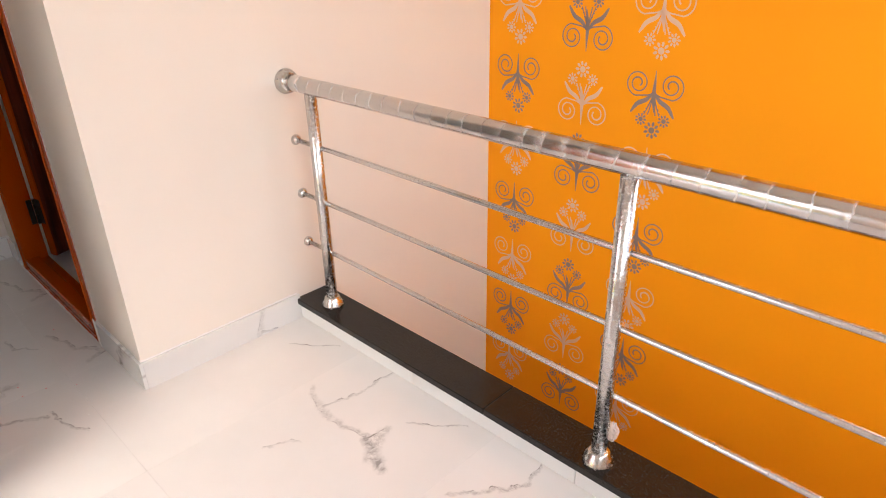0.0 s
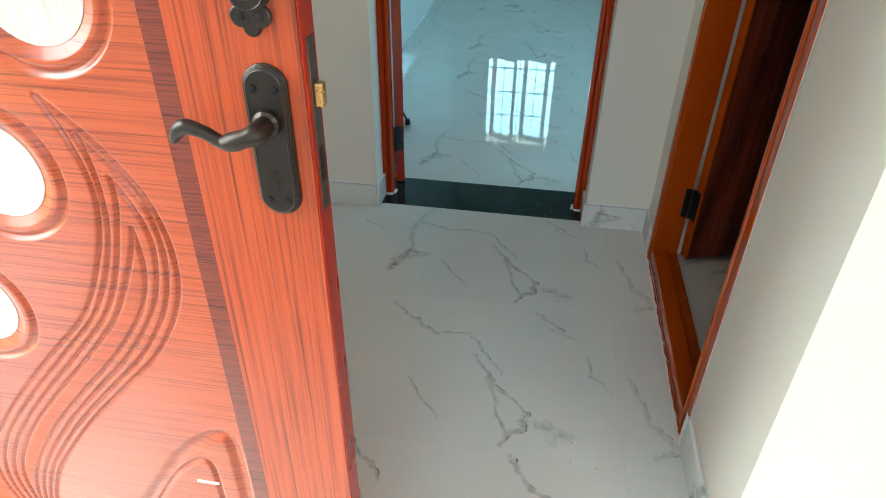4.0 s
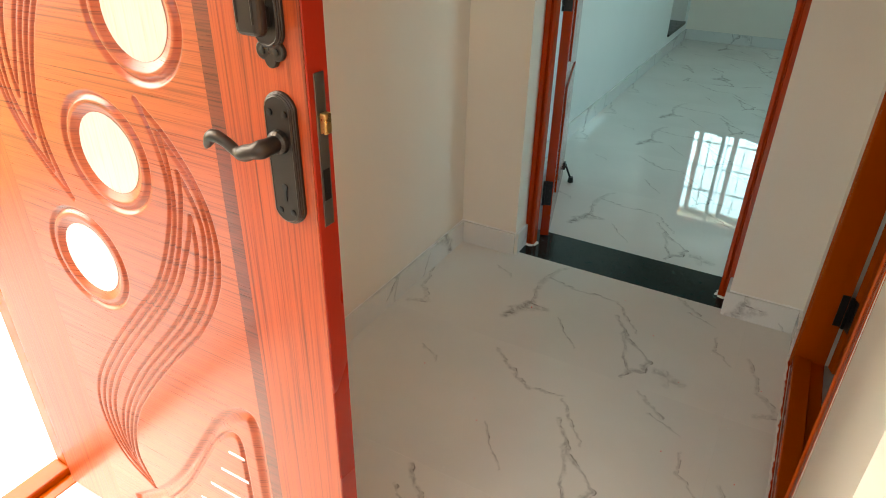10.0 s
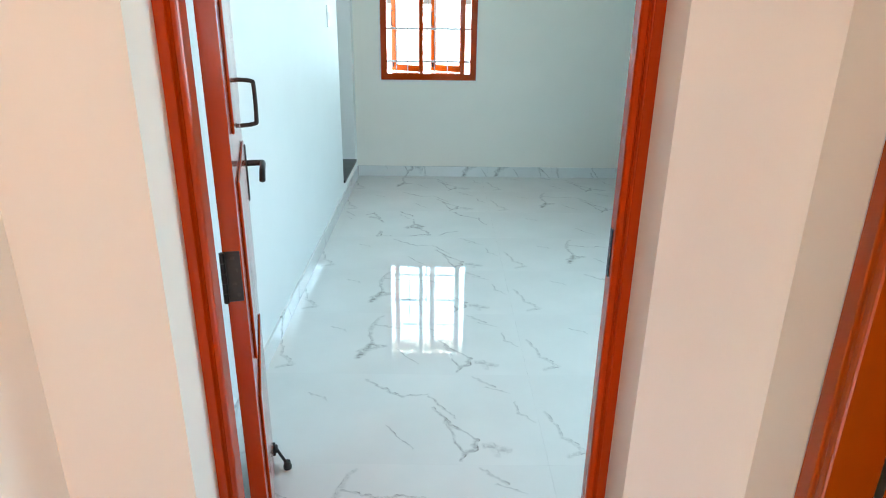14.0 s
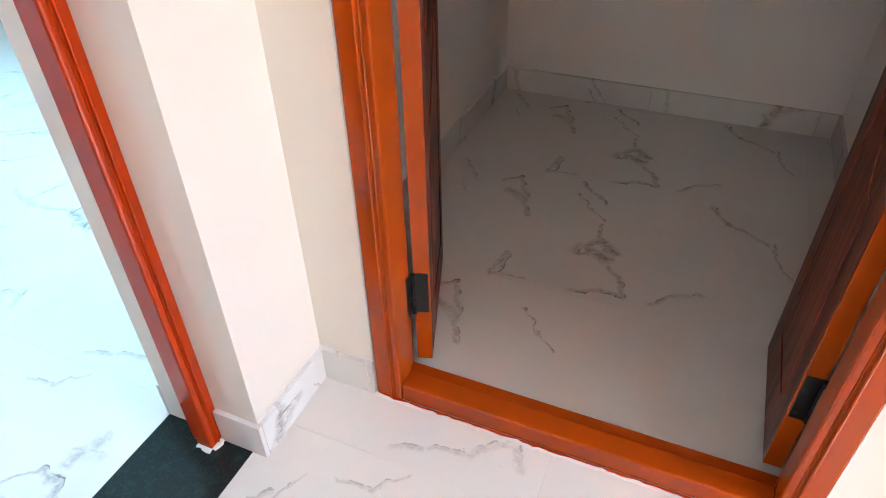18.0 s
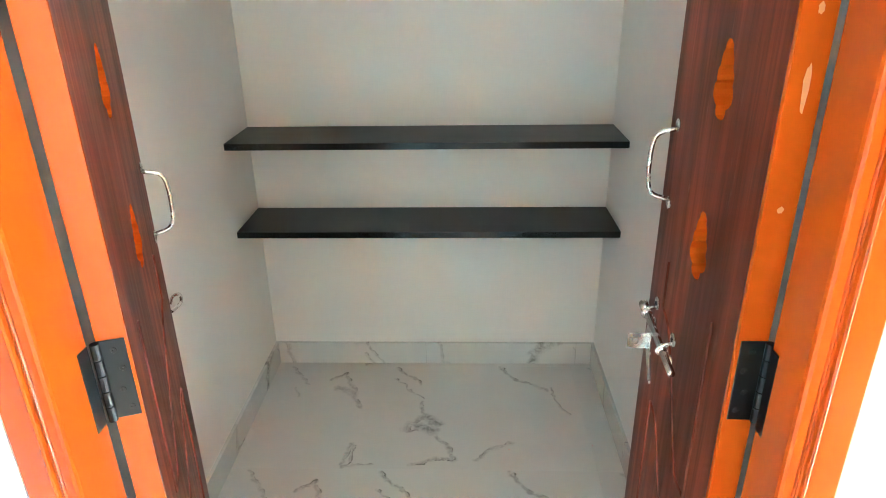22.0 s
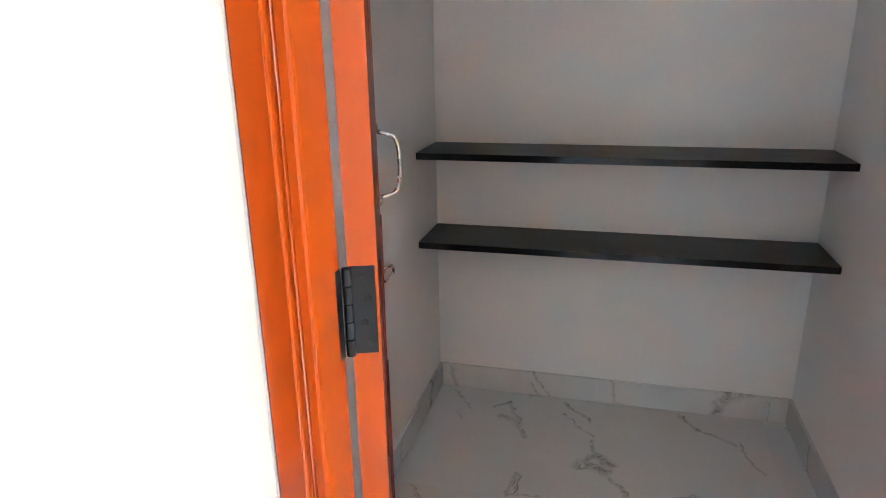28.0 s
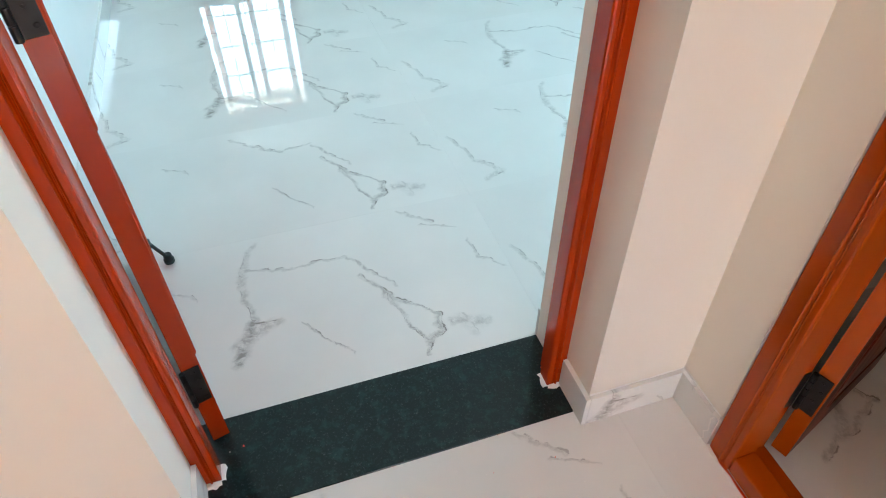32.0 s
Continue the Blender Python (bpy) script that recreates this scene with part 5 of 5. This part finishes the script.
world_part("putty_lip", ragged(bmesh.new(), (-0.0045, CO[0] + 0.01, 0.0006), (-0.0045, CO[1] - 0.01, 0.0006), (-1, 0, 0), 0.010, 0.004, 0.0016), PUTTY, sf, "rough white putty along the sill")
world_part("paint_smear", ragged(bmesh.new(), (-0.0042, CO[0] + 0.01, 0.0024), (-0.0042, CO[1] - 0.01, 0.0024), (-1, 0, 0), 0.0045, 0.0035, 0.0012), FRAME, sf, "red paint run over the putty")
for y, d in ((CO[0], -1), (CO[1], 1)):
    world_part("putty_lip", ragged(bmesh.new(), (-0.0015, y, 0.0), (-0.0015, y, 2.1), (0, d, 0), 0.003, 0.0012, -0.0012, 0.02), PUTTY, sf, "rough white putty beside the jamb")
    world_part("putty_foot", ragged(bmesh.new(), (-0.012, y, 0.0), (-0.012, y, 0.11), (0, d, 0), 0.016, 0.008, -0.002, 0.008), PUTTY, sf, "white putty at the jamb foot")
    yy = y + (0.052 if d < 0 else -0.052)
    for z in (0.24, 1.02, 1.82):
        world_part("hinge_plate", box(0.066, min(yy, yy - d * 0.0025), z - 0.055, 0.0865, max(yy, yy - d * 0.0025), z + 0.055, 0.0005, 1), BLACK, sf, "black steel hinge plate")
bf = bpy.data.objects["bedroom_door_frame"]
for x0, x1 in ((-1.076, -1.024), (-0.277, -0.225)):
    ft = bmesh.new()
    ragged(ft, (x0, 0.1075, 0.0018), (x1, 0.1075, 0.0018), (0, -1, 0), 0.012, 0.007, 0.004, 0.006)
    inner = x1 if x0 < -1 else x0
    ragged(ft, (inner, 0.106, 0.0018), (inner, 0.145, 0.0018), (1 if x0 < -1 else -1, 0, 0), 0.010, 0.006, 0.003, 0.008)
    world_part("putty_foot", ft, PUTTY, bf, "rough white putty at the jamb foot")
world_part("strike_plate", box(-0.2788, 0.125, 1.035, -0.2768, 0.141, 1.13, 0.0006, 1), STEEL_D, bf, "scratched steel strike plate")
# black blocks on the plate, coloured for the darkness in its slots
for z in (1.06, 1.105):
    world_part("strike_slot_dark", box(-0.2794, 0.128, z - 0.012, -0.2788, 0.138, z + 0.012), BLACK, bf)

# white plaster lip round the bedroom window
for k, (x0, z0, x1, z1) in enumerate(((-0.012, -0.012, WW + 0.012, 0.0), (-0.012, WH, WW + 0.012, WH + 0.012), (-0.012, 0.0, 0.0, WH), (WW, 0.0, WW + 0.012, WH))):
    part("plaster_lip", box(x0, -0.0225, z0, x1, -0.0195, z1, 0.001, 1), PUTTY, WN)

# filler line on top of the lobby skirting
fb = bmesh.new()
for p0, p1, o in (((XW, 0, 0.0955), (DO[0], 0, 0.0955), (0, 0, 1)), ((DO[1], 0, 0.0955), (0, 0, 0.0955), (0, 0, 1)), ((0, CO[1], 0.0955), (0, 0, 0.0955), (0, 0, 1)), ((0, -1.39, 0.0955), (0, CO[0], 0.0955), (0, 0, 1)), ((XW, -1.5, 0.0955), (XW, 0, 0.0955), (0, 0, 1)), ((0, -1.39, 0.0955), (0.57, -1.39, 0.0955), (0, 0, 1))):
    ragged(fb, p0, p1, o, 0.006, 0.003, 0.0, 0.015)
for v in fb.verts:
    # stand a hair off the wall that the line runs on
    if abs(v.co.y) < 1e-5 and v.co.x < 0:
        v.co.y -= 0.0018
    elif abs(v.co.x) < 1e-5:
        v.co.x -= 0.0018
    elif abs(v.co.x - XW) < 1e-5:
        v.co.x += 0.0018
    else:
        v.co.y -= 0.0018
structure("trim_skirting_filler", fb, CLOSET_P, "uneven filler line over the skirting tiles")

# chipped paint on the edge of the right store leaf: primer shows
for z, h in ((1.325, 0.062), (1.40, 0.014), (1.20, 0.010)):
    cb = bmesh.new()
    pts = [(random.uniform(0.55, 1.0) * 0.004 * math.cos(a), random.uniform(0.6, 1.0) * h / 2 * math.sin(a)) for a in (2 * math.pi * k / 14 for k in range(14))]
    cb.faces.new([cb.verts.new((-0.0018, -0.017 + x, z + q)) for x, q in pts])
    part("paint_chip", cb, CHIP, L2, "bare primer where the paint has chipped")

# crumbs of plaster and paint left on the floors
cm, cr = bmesh.new(), bmesh.new()
for k in range(110):
    zone = random.random()
    if zone < 0.60:
        x, y = random.uniform(-1.2, -0.05), random.uniform(-1.4, -0.03)
    elif zone < 0.93:
        x, y = random.uniform(0.15, 1.6), random.uniform(-1.1, 0.1)
    else:
        x, y = random.choice((-1.0, -0.3)) + random.uniform(-0.05, 0.1), random.uniform(0.01, 0.2)
    r = random.uniform(0.0008, 0.0024)
    zf = 0.0015 if y > 0.0 and x < 0 else 0.0
    bmesh.ops.create_icosphere(cr if random.random() < 0.3 else cm, subdivisions=1, radius=r, matrix=Matrix.LocRotScale((x, y, zf + r * 0.4), None, (1.0, random.uniform(0.6, 1.6), 0.6)))
tagged(part("floor_crumbs", cm, PUTTY), "white crumbs of plaster on the tiles", "debris", kind="stuff")
tagged(part("paint_crumbs", cr, RED), "red flakes of dried paint on the tiles", "debris", kind="stuff")

# scrap of stretch film at the middle post
sc = bmesh.new()
bmesh.ops.create_icosphere(sc, subdivisions=3, radius=0.03)
for v in sc.verts:
    v.co = Vector((v.co.x * 0.35, v.co.y * 0.6, v.co.z)) * random.uniform(0.75, 1.15) + Vector((0.012, -1.238 - 0.022, 0.10))
part("film_scrap", sc, FILM, RAIL, "crumpled scrap of clear film")

# ---- floor tiles ----
TL, TW, G = 1.19, 0.592, 0.0001
SHARED = {}


def tile_mesh(u0, v0, u1, v1, turn):
    key = (round(u0, 4), round(v0, 4), round(u1, 4), round(v1, 4), turn)
    if key not in SHARED:
        bm = bmesh.new()
        uvl = bm.loops.layers.uv.new("UVMap")
        a, b, c, d = u0 + G, -v1 + G, u1 - G, -v0 - G
        e = 0.00015
        lo = [bm.verts.new(p) for p in ((a, b, -0.010), (c, b, -0.010), (c, d, -0.010), (a, d, -0.010))]
        mid = [bm.verts.new(p) for p in ((a, b, -e), (c, b, -e), (c, d, -e), (a, d, -e))]
        hi = [bm.verts.new(p) for p in ((a + e, b + e, 0), (c - e, b + e, 0), (c - e, d - e, 0), (a + e, d - e, 0))]
        bm.faces.new(hi)
        for r, s in ((lo, mid), (mid, hi)):
            for k in range(4):
                bm.faces.new((r[k], r[(k + 1) % 4], s[(k + 1) % 4], s[k]))
        for f in bm.faces:
            for l in f.loops:
                l[uvl].uv = (l.vert.co.x, -l.vert.co.y)
        SHARED[key] = mesh_of("floor_tile", bm, (TILE, TILE_B, TILE_ARC, TILE_PLAIN, TILE_FRONT)[turn])
    return SHARED[key]


# print of a tile by its column and row; the rest alternate
PRINTS = {(0, 0): 0, (0, 1): 2, (0, 2): 1, (1, 2): 3, (1, 3): 0, (0, 3): 2, (0, 7): 0, (0, 6): 2, (0, 5): 0, (1, 7): 2, (1, 6): 0}


def lay(parent, x0, y0, x1, y1, ox, oy, turn=0):
    """Whole and cut tiles over a rectangle, the joints running through (ox, oy). turn: a quarter turn, the long side along y, the print mirrored."""
    lx, ly = (TL, TW) if not turn else (TW, TL)
    i0, i1 = math.floor((x0 - ox) / lx), math.ceil((x1 - ox) / lx)
    j0, j1 = math.floor((oy - y1) / ly), math.ceil((oy - y0) / ly)
    for i in range(i0, i1):
        for j in range(j0, j1):
            a, b = max(x0, ox + i * lx), min(x1, ox + (i + 1) * lx)
            c, d = max(y0, oy - (j + 1) * ly), min(y1, oy - j * ly)
            if b - a < 0.004 or d - c < 0.004:
                continue
            ax, ay = ox + i * lx, oy - j * ly
            if not turn:
                me, m = tile_mesh(a - ax, ay - d, b - ax, ay - c, PRINTS.get((i, j), (0, 2)[(i + j) % 2])), pose(ax, ay, 0)
            else:
                # local x (long) runs to -y, local -y (short) runs to -x from the right-hand corner
                me, m = tile_mesh(ay - d, (ax + lx) - b, ay - c, (ax + lx) - a, 4 if i == 0 else 1), pose(ax + lx, ay, 0, 0, 0, -90)
            ob = new("floor_tile", me)
            ob.parent = parent
            ob.matrix_basis = m


FL = bpy.data.objects["floor"]
lay(FL, XW, -1.39, 0.0, 0.026, -1.345, 0.035)
lay(FL, XW, YS, 0.578, -1.39, -1.345, 0.035)
lay(FL, XWO, EO[0], XW, EO[1], -1.345, 0.035)
lay(bpy.data.objects["floor_bedroom"], XB0, YB0, XB1, YB1, -1.392, 0.856 + 0.592 * 7)
lay(bpy.data.objects["floor_store"], 0.09, YC0, XC1, YC1, -0.107, YC1, 1)
